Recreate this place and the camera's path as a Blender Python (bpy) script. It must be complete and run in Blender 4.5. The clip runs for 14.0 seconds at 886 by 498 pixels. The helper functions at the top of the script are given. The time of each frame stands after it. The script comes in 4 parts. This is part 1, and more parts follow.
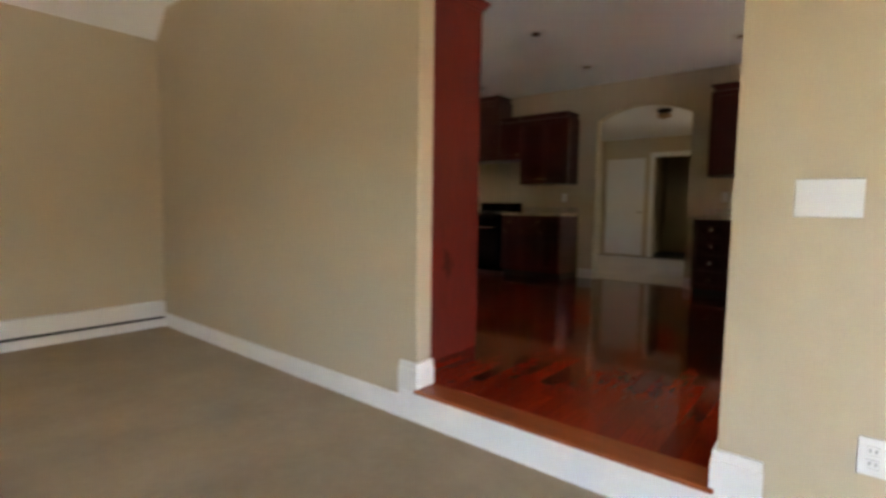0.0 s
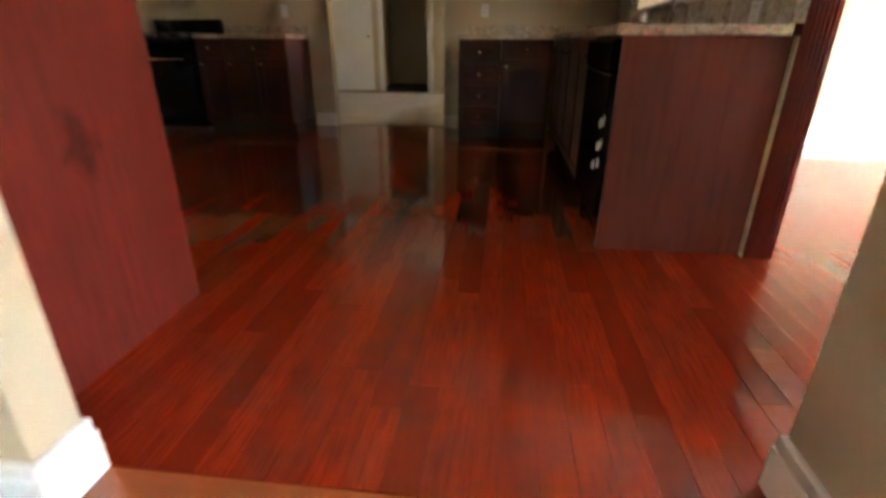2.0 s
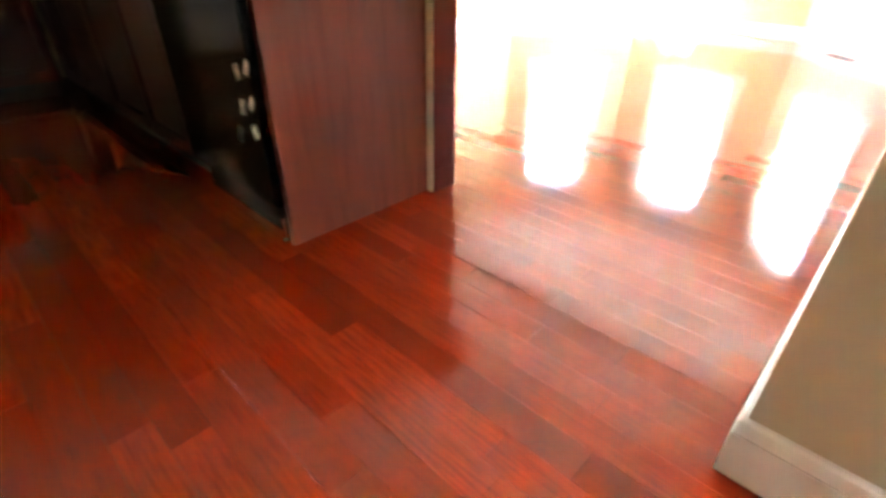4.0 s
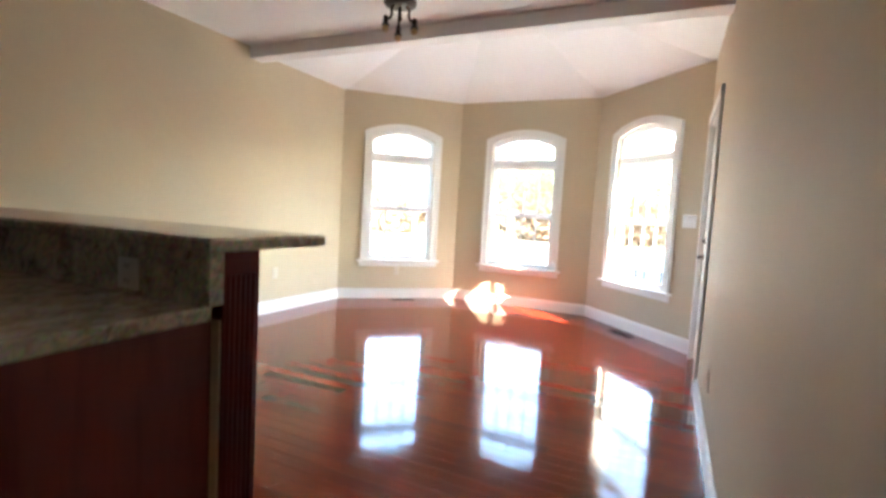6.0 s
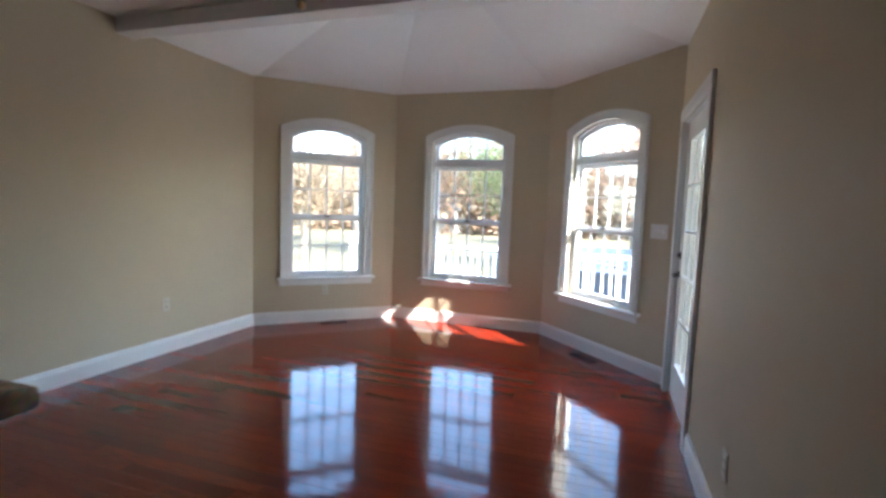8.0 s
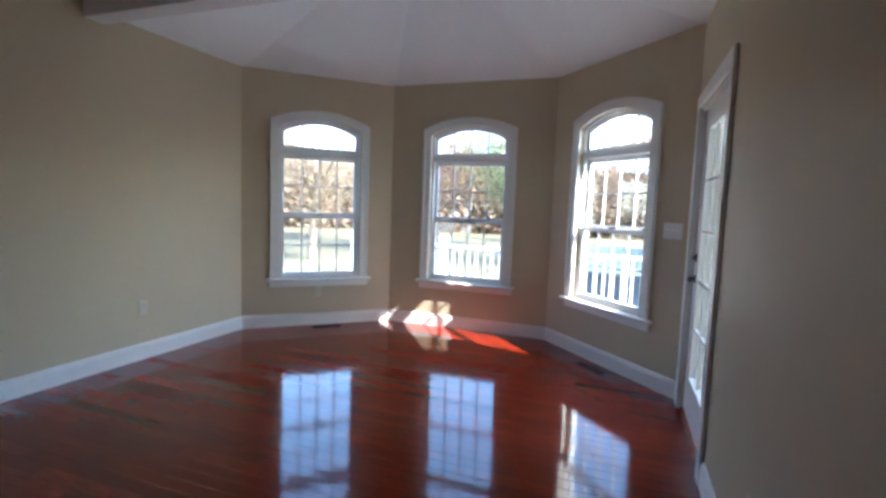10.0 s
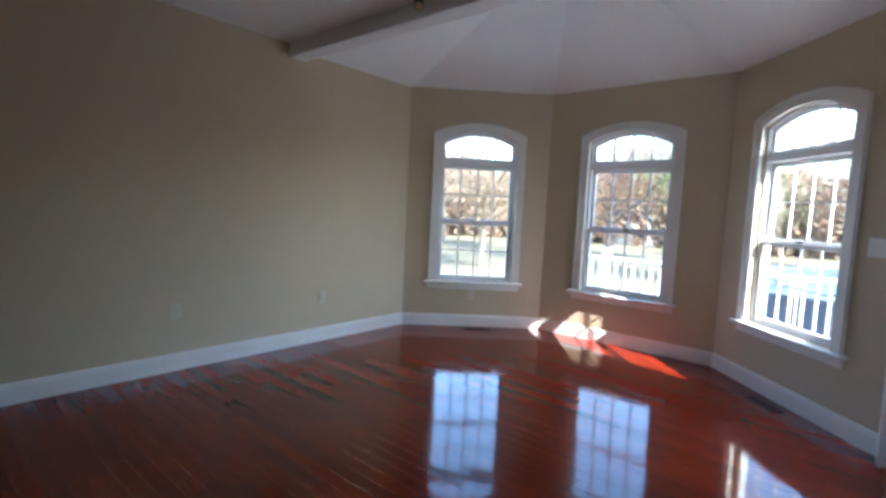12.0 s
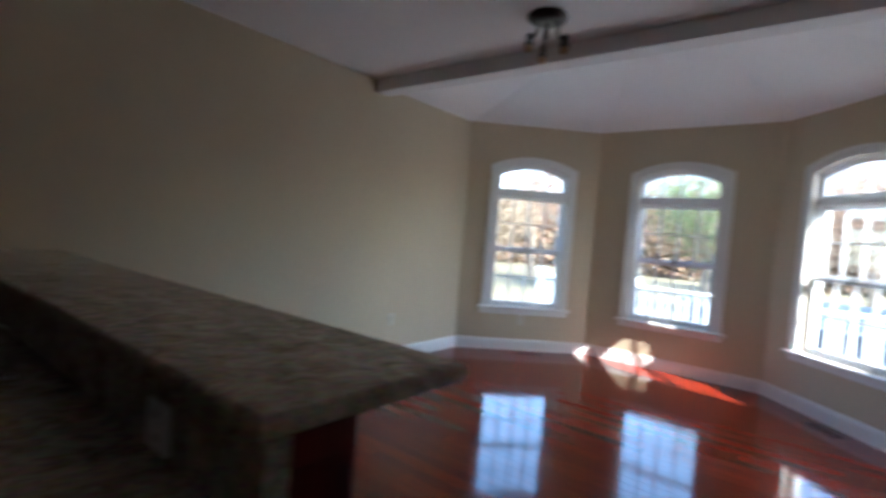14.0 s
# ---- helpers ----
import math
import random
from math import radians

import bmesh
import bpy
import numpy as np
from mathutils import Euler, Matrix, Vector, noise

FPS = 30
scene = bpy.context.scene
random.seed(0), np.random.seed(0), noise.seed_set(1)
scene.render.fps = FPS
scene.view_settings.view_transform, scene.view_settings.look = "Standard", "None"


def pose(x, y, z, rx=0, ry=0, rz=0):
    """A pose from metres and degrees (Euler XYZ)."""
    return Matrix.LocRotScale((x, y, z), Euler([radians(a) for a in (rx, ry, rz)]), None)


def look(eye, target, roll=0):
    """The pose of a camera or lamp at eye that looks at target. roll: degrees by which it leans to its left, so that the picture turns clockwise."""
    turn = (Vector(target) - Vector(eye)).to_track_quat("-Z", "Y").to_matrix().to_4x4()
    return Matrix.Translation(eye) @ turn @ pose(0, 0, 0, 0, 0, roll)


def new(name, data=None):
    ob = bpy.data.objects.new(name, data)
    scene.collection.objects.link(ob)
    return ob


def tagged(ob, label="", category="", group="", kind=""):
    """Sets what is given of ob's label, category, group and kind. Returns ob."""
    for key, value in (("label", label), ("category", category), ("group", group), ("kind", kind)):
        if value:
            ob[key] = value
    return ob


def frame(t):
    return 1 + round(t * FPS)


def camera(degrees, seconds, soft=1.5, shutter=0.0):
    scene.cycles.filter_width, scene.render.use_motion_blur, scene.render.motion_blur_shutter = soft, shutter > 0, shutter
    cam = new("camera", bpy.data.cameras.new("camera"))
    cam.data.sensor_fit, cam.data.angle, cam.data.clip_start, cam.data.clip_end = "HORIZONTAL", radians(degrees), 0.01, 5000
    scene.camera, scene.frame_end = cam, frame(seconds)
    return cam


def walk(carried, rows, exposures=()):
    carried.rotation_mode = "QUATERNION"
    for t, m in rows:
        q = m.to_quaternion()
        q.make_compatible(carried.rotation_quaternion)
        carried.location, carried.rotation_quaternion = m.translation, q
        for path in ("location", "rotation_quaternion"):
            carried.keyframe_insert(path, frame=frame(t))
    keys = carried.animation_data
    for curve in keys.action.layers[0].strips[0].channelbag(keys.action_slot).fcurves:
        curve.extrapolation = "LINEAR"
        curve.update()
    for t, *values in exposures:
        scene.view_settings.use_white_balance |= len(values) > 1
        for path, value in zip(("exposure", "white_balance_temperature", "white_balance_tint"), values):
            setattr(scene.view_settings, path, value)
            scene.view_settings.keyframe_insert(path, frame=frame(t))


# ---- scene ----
cam = camera(84.5, 14.0, soft=3.1, shutter=0.5)
PATH = [
    (0, (1.718, -1.897, 0.970), (0.460, -0.352, 0.804), 0.8),
    (0.5, (1.403, -1.590, 0.956), (0.533, 0.198, 0.744), 1.8),
    (1, (1.170, -1.272, 0.969), (0.559, 0.606, 0.657), 1.3),
    (1.5, (0.921, -0.938, 0.935), (0.553, 0.966, 0.448), 1.8),
    (2, (0.833, -0.584, 0.860), (0.621, 1.245, 0.079), 0.2),
    (4.5, (0.621, 0.294, 0.850), (2.085, 1.248, -0.128), 2.4),
    (5, (0.731, 0.330, 0.902), (2.381, 1.243, 0.234), 1.4),
    (5.5, (0.879, 0.392, 1.041), (2.648, 1.254, 0.688), 2.1),
    (6, (1.030, 0.487, 1.191), (2.840, 1.325, 1.040), 3.2),
    (6.5, (1.244, 0.597, 1.327), (3.080, 1.368, 1.147), 2.8),
    (7, (1.482, 0.680, 1.349), (3.344, 1.389, 1.173), 2.3),
    (7.5, (1.666, 0.770, 1.351), (3.553, 1.414, 1.184), 2.0),
    (8, (1.822, 0.750, 1.355), (3.714, 1.376, 1.188), 2.1),
    (10.5, (2.352, 0.697, 1.343), (4.206, 1.424, 1.162), 2.1),
    (11, (2.521, 0.683, 1.328), (4.233, 1.695, 1.112), 2.2),
    (11.5, (2.474, 0.533, 1.333), (3.998, 1.812, 1.126), 2.2),
    (12, (2.222, 0.452, 1.330), (3.745, 1.738, 1.169), 2.8),
    (12.5, (1.971, 0.760, 1.368), (3.701, 1.748, 1.197), 2.8),
    (13, (1.710, 0.801, 1.366), (3.535, 1.610, 1.231), 3.1),
    (13.5, (1.609, 0.814, 1.356), (3.416, 1.671, 1.289), 3.7),
    (14, (1.507, 0.947, 1.339), (3.075, 2.187, 1.272), 4.5),
]
EXPOSURES = [(0, 6.5, 7100, 16), (1.0, 6.85, 7100, 16), (2.0, 7.45, 7200, 14), (4.3, 8.35, 7400, 12), (5.0, 7.55, 7200, 10), (5.5, 6.45, 6800, 10), (6.0, 5.45, 6500, 10), (7.0, 4.45, 6100, 10), (8.0, 3.85, 5800, 10), (10.5, 3.6, 5400, 10), (14, 3.6, 5400, 10)]
walk(cam, [(t, look(eye, target, roll)) for t, eye, target, roll in PATH], EXPOSURES)

# ---- world and light ----
SUN_AZ, SUN_EL = (0.222, 0.975), radians(37.5)      # the way the sunlight travels over the ground, and its height
world = bpy.data.worlds.new("sky")
scene.world = world
world.use_nodes = True
wn = world.node_tree.nodes
sky = wn.new("ShaderNodeTexSky")
sky.sky_type, sky.sun_disc = "NISHITA", False
sky.sun_elevation = SUN_EL
sky.sun_rotation = math.atan2(-SUN_AZ[0], -SUN_AZ[1])
world.node_tree.links.new(sky.outputs[0], wn["Background"].inputs[0])
wn["Background"].inputs[1].default_value = 0.15
sun = new("sun", bpy.data.lights.new("sun", "SUN"))
sun.data.energy, sun.data.angle, sun.data.color = 2.8, radians(0.5), (1.0, 0.9, 0.76)
sun.matrix_world = look((0, 0, 0), (SUN_AZ[0], SUN_AZ[1], -math.tan(SUN_EL)))


def added_lamp(x, y, z, target, w, h, watts, color=(1.0, 0.95, 0.87)):
    """An added area lamp that stands in for daylight from an unseen opening."""
    la = new("window_daylight", bpy.data.lights.new("window_daylight", "AREA"))
    la.data.shape, la.data.size, la.data.size_y, la.data.energy = "RECTANGLE", w, h, watts
    la.data.color = color
    la.matrix_world = look((x, y, z), target)


# warm lamp out of view, added to brighten the hall
added_lamp(0.80, 6.9, 1.72, (-2, 6.9, 1.2), 0.28, 0.6, 0.06, (1.0, 0.78, 0.5))


# ---- materials ----
def material(name, color, rough=0.5, metal=0.0, coat=0.0, var=0.06, scale=6.0, grain=None, bump=0.0, bump_scale=200.0,
             piece="", piece_var=0.0, spec=0.5, stretch=(1, 1, 1), wave=0.0, wave_scale=3.0):
    """A surface with colour variation at two scales, fine relief, and an own shade per piece."""
    m = bpy.data.materials.new(name)
    m.use_nodes = True
    nt = m.node_tree
    n, l = nt.nodes, nt.links
    b = n["Principled BSDF"]
    b.inputs["Roughness"].default_value, b.inputs["Metallic"].default_value = rough, metal
    b.inputs["Coat Weight"].default_value, b.inputs["Coat Roughness"].default_value = coat, 0.08
    b.inputs["Specular IOR Level"].default_value = spec
    tc, mp = n.new("ShaderNodeTexCoord"), n.new("ShaderNodeMapping")
    mp.inputs["Scale"].default_value = stretch
    geo = n.new("ShaderNodeNewGeometry")
    l.new(geo.outputs["Position"], mp.inputs["Vector"])
    big, fine = n.new("ShaderNodeTexNoise"), n.new("ShaderNodeTexNoise")
    big.inputs["Scale"].default_value, big.inputs["Detail"].default_value = scale, 5
    fine.inputs["Scale"].default_value, fine.inputs["Detail"].default_value = scale * 9, 4
    for t in (big, fine):
        l.new(mp.outputs[0], t.inputs["Vector"])
    add = n.new("ShaderNodeMath")
    add.operation = "MULTIPLY_ADD"
    l.new(fine.outputs[0], add.inputs[0])
    add.inputs[1].default_value = 0.5
    l.new(big.outputs[0], add.inputs[2])
    ramp = n.new("ShaderNodeMapRange")
    ramp.inputs["From Min"].default_value, ramp.inputs["From Max"].default_value = 0.45, 1.05
    ramp.inputs["To Min"].default_value, ramp.inputs["To Max"].default_value = 1 - var, 1 + var
    l.new(add.outputs[0], ramp.inputs["Value"])
    value = ramp.outputs[0]
    if piece:
        if piece == "object":
            rnd = n.new("ShaderNodeObjectInfo").outputs["Random"]
        else:
            rnd = geo.outputs["Random Per Island"]
        pm = n.new("ShaderNodeMapRange")
        pm.inputs["To Min"].default_value, pm.inputs["To Max"].default_value = 1 - piece_var, 1 + piece_var
        l.new(rnd, pm.inputs["Value"])
        mul = n.new("ShaderNodeMath")
        mul.operation = "MULTIPLY"
        l.new(pm.outputs[0], mul.inputs[0])
        l.new(value, mul.inputs[1])
        value = mul.outputs[0]
    mix = n.new("ShaderNodeMix")
    mix.data_type = "RGBA"
    mix.blend_type = "MULTIPLY"
    mix.inputs[0].default_value = 1
    mix.inputs[6].default_value = (*color, 1)
    l.new(value, mix.inputs[7])
    out = mix.outputs[2]
    if grain:
        gm = n.new("ShaderNodeMix")
        gm.data_type = "RGBA"
        gr = n.new("ShaderNodeMapRange")
        gr.inputs["From Min"].default_value, gr.inputs["From Max"].default_value = 0.42, 0.66
        l.new(fine.outputs[0], gr.inputs["Value"])
        l.new(gr.outputs[0], gm.inputs[0])
        l.new(out, gm.inputs[6])
        gm.inputs[7].default_value = (*grain, 1)
        out = gm.outputs[2]
    l.new(out, b.inputs["Base Color"])
    normal = None
    if bump:
        bt, bp = n.new("ShaderNodeTexNoise"), n.new("ShaderNodeBump")
        bt.inputs["Scale"].default_value = bump_scale
        l.new(mp.outputs[0], bt.inputs["Vector"])
        l.new(bt.outputs[0], bp.inputs["Height"])
        bp.inputs["Strength"].default_value, bp.inputs["Distance"].default_value = bump, 0.002
        normal = bp
    if wave:
        wt, wp = n.new("ShaderNodeTexNoise"), n.new("ShaderNodeBump")
        wt.inputs["Scale"].default_value, wt.inputs["Detail"].default_value = wave_scale, 2
        wm = n.new("ShaderNodeMapping")
        wm.inputs["Scale"].default_value = (1, 0.22, 1)
        l.new(geo.outputs["Position"], wm.inputs["Vector"])
        l.new(wm.outputs[0], wt.inputs["Vector"])
        l.new(wt.outputs[0], wp.inputs["Height"])
        wp.inputs["Strength"].default_value, wp.inputs["Distance"].default_value = wave, 0.01
        if normal:
            l.new(normal.outputs[0], wp.inputs["Normal"])
        normal = wp
    if normal:
        l.new(normal.outputs[0], b.inputs["Normal"])
        if coat:
            l.new(normal.outputs[0], b.inputs["Coat Normal"])
    return m


def leafy(name, color):
    """Thin leaves that let half of the light through, each of its own shade."""
    m = bpy.data.materials.new(name)
    m.use_nodes = True
    n, l = m.node_tree.nodes, m.node_tree.links
    geo, rmp, mix = n.new("ShaderNodeNewGeometry"), n.new("ShaderNodeMapRange"), n.new("ShaderNodeMix")
    dif, tra, mx = n.new("ShaderNodeBsdfDiffuse"), n.new("ShaderNodeBsdfTranslucent"), n.new("ShaderNodeMixShader")
    rmp.inputs["To Min"].default_value, rmp.inputs["To Max"].default_value = 0.65, 1.35
    l.new(geo.outputs["Random Per Island"], rmp.inputs["Value"])
    mix.data_type, mix.blend_type = "RGBA", "MULTIPLY"
    mix.inputs[0].default_value = 1
    mix.inputs[6].default_value = (*color, 1)
    l.new(rmp.outputs[0], mix.inputs[7])
    for b in (dif, tra):
        l.new(mix.outputs[2], b.inputs["Color"])
    mx.inputs[0].default_value = 0.5
    l.new(dif.outputs[0], mx.inputs[1])
    l.new(tra.outputs[0], mx.inputs[2])
    l.new(mx.outputs[0], n["Material Output"].inputs[0])
    return m


PAINT = material("cream_wall_paint", (0.555, 0.465, 0.32), 0.6, var=0.03, scale=1.5, bump=0.12, bump_scale=350, spec=0.35)
CEIL = material("white_ceiling_paint", (0.89, 0.895, 0.89), 0.8, var=0.02, scale=2, bump=0.1, bump_scale=250, spec=0.2)
TRIM = material("white_trim_paint", (0.80, 0.79, 0.76), 0.35, var=0.02, scale=5, bump=0.03, bump_scale=60)
TRIM_IN = material("white_window_vinyl", (0.82, 0.82, 0.82), 0.3, var=0.02, scale=8)
PLANK = material("red_cherry_floor_board", (0.225, 0.0215, 0.006), 0.08, coat=0.0, var=0.16, scale=1.6, grain=(0.175, 0.016, 0.0045), stretch=(9, 0.5, 1),
                 piece="object", piece_var=0.30, wave=0.085, wave_scale=11)
PLANKS = material("red_cherry_floor_boards", (0.225, 0.0215, 0.006), 0.08, coat=0.0, var=0.16, scale=1.6, grain=(0.175, 0.016, 0.0045), stretch=(9, 0.5, 1),
                  piece="island", piece_var=0.30, wave=0.085, wave_scale=11)
NOSING = material("orange_cherry_nosing", (0.33, 0.085, 0.028), 0.2, coat=0.4, var=0.15, scale=3, stretch=(0.8, 9, 1))
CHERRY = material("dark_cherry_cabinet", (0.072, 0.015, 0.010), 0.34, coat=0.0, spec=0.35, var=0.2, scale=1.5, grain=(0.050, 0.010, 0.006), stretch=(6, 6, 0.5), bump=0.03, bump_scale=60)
# lighter copy of the cabinet cherry, with daylight put into its colour
CHERRY_LIT = material("lit_red_cherry_panel", (0.145, 0.017, 0.010), 0.5, coat=0.0, spec=0.16, var=0.18, scale=1.2, grain=(0.115, 0.0135, 0.008), stretch=(5, 5, 0.4), bump=0.03, bump_scale=60)
CARPET = material("beige_carpet", (0.40, 0.31, 0.205), 0.95, var=0.12, scale=2.2, bump=0.9, bump_scale=420, spec=0.1)
BLACK = material("glossy_black_enamel", (0.005, 0.005, 0.006), 0.12, var=0.1, scale=4, spec=0.18)
CHROME = material("brushed_nickel", (0.62, 0.60, 0.57), 0.22, metal=1.0, var=0.04, scale=20)
BRONZE = material("dark_bronze", (0.045, 0.036, 0.030), 0.35, metal=0.8, var=0.15, scale=20)
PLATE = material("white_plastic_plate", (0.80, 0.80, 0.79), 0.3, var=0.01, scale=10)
ALMOND = material("almond_plastic_plate", (0.60, 0.545, 0.44), 0.35, var=0.02, scale=10)
SLOT = material("dark_slot", (0.02, 0.02, 0.02), 0.6)
TILE = material("pale_hall_tile", (0.50, 0.43, 0.33), 0.3, var=0.12, scale=4, piece="object", piece_var=0.08)
GROUT = material("tile_grout", (0.30, 0.26, 0.21), 0.9, bump=0.4, bump_scale=200)
DECKWOOD = material("grey_deck_board", (0.34, 0.325, 0.30), 0.75, var=0.2, scale=4, stretch=(1, 8, 1), piece="object", piece_var=0.12)
RAILWHITE = material("white_vinyl_rail", (0.80, 0.81, 0.82), 0.4, var=0.03)
GRASS = material("dry_autumn_lawn", (0.15, 0.125, 0.068), 0.95, var=0.3, scale=0.6, bump=0.8, bump_scale=40)
BARK = material("brown_bark", (0.20, 0.16, 0.125), 0.9, var=0.3, scale=6, bump=0.8, bump_scale=30)
LEAF_O = leafy("orange_autumn_leaf", (0.34, 0.225, 0.155))
LEAF_Y = leafy("yellow_autumn_leaf", (0.35, 0.275, 0.19))
LEAF_G = leafy("green_leaf", (0.14, 0.18, 0.08))
POOLWALL = material("grey_blue_pool_wall", (0.10, 0.12, 0.16), 0.5, var=0.08)
POOLBLUE = material("blue_pool_liner", (0.04, 0.08, 0.12), 0.25, var=0.1)
SOAP = material("dark_blue_soap", (0.02, 0.02, 0.10), 0.15, var=0.05)
ROOFING = material("grey_roof_shingle", (0.12, 0.115, 0.11), 0.9, var=0.2, scale=5, bump=0.5, bump_scale=60)
SIDING = material("pale_house_siding", (0.62, 0.60, 0.55), 0.7, var=0.06, scale=3)
BULB = material("amber_bulb_glass", (0.62, 0.45, 0.26), 0.2, var=0.05)


def granite():
    m = bpy.data.materials.new("speckled_beige_granite")
    m.use_nodes = True
    n, l = m.node_tree.nodes, m.node_tree.links
    b = n["Principled BSDF"]
    b.inputs["Roughness"].default_value = 0.14
    geo, vor, noi = n.new("ShaderNodeNewGeometry"), n.new("ShaderNodeTexVoronoi"), n.new("ShaderNodeTexNoise")
    vor.inputs["Scale"].default_value = 120
    noi.inputs["Scale"].default_value, noi.inputs["Detail"].default_value = 14, 8
    noi.inputs["Roughness"].default_value = 0.7
    noi.inputs["Distortion"].default_value = 1.3
    for t in (vor, noi):
        l.new(geo.outputs["Position"], t.inputs["Vector"])
    ramp = n.new("ShaderNodeValToRGB")
    for k, (p, c) in enumerate([(0.28, (0.16, 0.13, 0.095, 1)), (0.43, (0.40, 0.335, 0.235, 1)), (0.55, (0.54, 0.46, 0.34, 1)), (0.70, (0.68, 0.60, 0.47, 1))]):
        e = ramp.color_ramp.elements[k] if k < 2 else ramp.color_ramp.elements.new(p)
        e.position, e.color = p, c
    l.new(noi.outputs[0], ramp.inputs[0])
    mix = n.new("ShaderNodeMix")
    mix.data_type, mix.blend_type = "RGBA", "OVERLAY"
    mix.inputs[0].default_value = 0.28
    l.new(ramp.outputs[0], mix.inputs[6])
    l.new(vor.outputs["Color"], mix.inputs[7])
    hs = n.new("ShaderNodeHueSaturation")
    hs.inputs["Saturation"].default_value = 0.8
    l.new(mix.outputs[2], hs.inputs["Color"])
    l.new(hs.outputs[0], b.inputs["Base Color"])
    return m


def pane_glass():
    m = bpy.data.materials.new("window_glass")
    m.use_nodes = True
    n, l = m.node_tree.nodes, m.node_tree.links
    tr, gl, mx, fr = n.new("ShaderNodeBsdfTransparent"), n.new("ShaderNodeBsdfGlossy"), n.new("ShaderNodeMixShader"), n.new("ShaderNodeLayerWeight")
    pw, ma = n.new("ShaderNodeMath"), n.new("ShaderNodeMath")
    pw.operation, ma.operation = "POWER", "MULTIPLY_ADD"
    pw.inputs[1].default_value, ma.inputs[1].default_value, ma.inputs[2].default_value = 4.0, 0.75, 0.05
    l.new(fr.outputs["Facing"], pw.inputs[0])
    l.new(pw.outputs[0], ma.inputs[0])
    tr.inputs[0].default_value = (0.93, 0.96, 0.95, 1)
    gl.inputs["Roughness"].default_value = 0.02
    l.new(ma.outputs[0], mx.inputs[0])
    l.new(tr.outputs[0], mx.inputs[1])
    l.new(gl.outputs[0], mx.inputs[2])
    l.new(mx.outputs[0], n["Material Output"].inputs[0])
    return m


def knotted(base, name, cy, cz):
    """The panel's cherry with one dark grown-in knot at height cz."""
    m = base.copy()
    m.name = name
    n, l = m.node_tree.nodes, m.node_tree.links
    b = n["Principled BSDF"]
    src = b.inputs["Base Color"].links[0].from_socket
    geo, sub, ns = n.new("ShaderNodeNewGeometry"), n.new("ShaderNodeVectorMath"), n.new("ShaderNodeTexNoise")
    sub.operation = "SUBTRACT"
    sub.inputs[1].default_value = (-0.245, cy, cz)
    l.new(geo.outputs["Position"], sub.inputs[0])
    sc = n.new("ShaderNodeVectorMath")
    sc.operation = "MULTIPLY"
    sc.inputs[1].default_value = (1, 1.0, 0.55)
    l.new(sub.outputs[0], sc.inputs[0])
    ns.inputs["Scale"].default_value = 14
    l.new(geo.outputs["Position"], ns.inputs["Vector"])
    mixv = n.new("ShaderNodeVectorMath")
    mixv.operation = "MULTIPLY_ADD"
    mixv.inputs[1].default_value = (0.12, 0.12, 0.12)
    l.new(ns.outputs["Color"], mixv.inputs[0])
    l.new(sc.outputs[0], mixv.inputs[2])
    shift = n.new("ShaderNodeVectorMath")
    shift.operation = "ADD"
    shift.inputs[1].default_value = (-0.06, -0.06, -0.06)
    l.new(mixv.outputs[0], shift.inputs[0])
    ln = n.new("ShaderNodeVectorMath")
    ln.operation = "LENGTH"
    l.new(shift.outputs[0], ln.inputs[0])
    rg = n.new("ShaderNodeMapRange")
    rg.interpolation_type = "SMOOTHSTEP"
    rg.inputs["From Min"].default_value, rg.inputs["From Max"].default_value = 0.015, 0.075
    rg.inputs["To Min"].default_value, rg.inputs["To Max"].default_value = 0.45, 1.0
    l.new(ln.outputs["Value"], rg.inputs["Value"])
    mx = n.new("ShaderNodeMix")
    mx.data_type, mx.blend_type = "RGBA", "MULTIPLY"
    mx.inputs[0].default_value = 1
    l.new(src, mx.inputs[6])
    l.new(rg.outputs[0], mx.inputs[7])
    l.new(mx.outputs[2], b.inputs["Base Color"])
    return m


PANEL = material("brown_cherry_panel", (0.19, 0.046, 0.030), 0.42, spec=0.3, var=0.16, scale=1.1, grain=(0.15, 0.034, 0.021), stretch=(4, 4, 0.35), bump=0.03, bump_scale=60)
GRANITE, GLASS = granite(), pane_glass()
KNOTTY = knotted(CHERRY_LIT, "knotty_lit_red_cherry", 0.565, 0.607)


# ---- building helpers ----
def mesh_of(name, bm, mat):
    bmesh.ops.recalc_face_normals(bm, faces=bm.faces)
    me = bpy.data.meshes.new(name)
    bm.to_mesh(me)
    bm.free()
    me.materials.append(mat)
    return me


def box(bm, x0, x1, y0, y1, z0, z1, bevel=0.0):
    g = bmesh.ops.create_cube(bm, size=1, matrix=Matrix.Translation(((x0 + x1) / 2, (y0 + y1) / 2, (z0 + z1) / 2)) @ Matrix.Diagonal((x1 - x0, y1 - y0, z1 - z0, 1)))
    if bevel:
        edges = list({e for v in g["verts"] for e in v.link_edges})
        bmesh.ops.bevel(bm, geom=edges, offset=bevel, segments=2, affect="EDGES", profile=0.5)
    return bm


def boxed(x0, x1, y0, y1, z0, z1, bevel=0.0):
    return box(bmesh.new(), x0, x1, y0, y1, z0, z1, bevel)


def thing(name, loc, label, category, group="", kind=""):
    ob = new(name)
    ob.location = loc
    ob.empty_display_size = 0.1
    return tagged(ob, label, category, group, kind)


def base_of(ob):
    m = Matrix.Translation(ob.location)
    return base_of(ob.parent) if ob.parent and ob.type == "MESH" else m


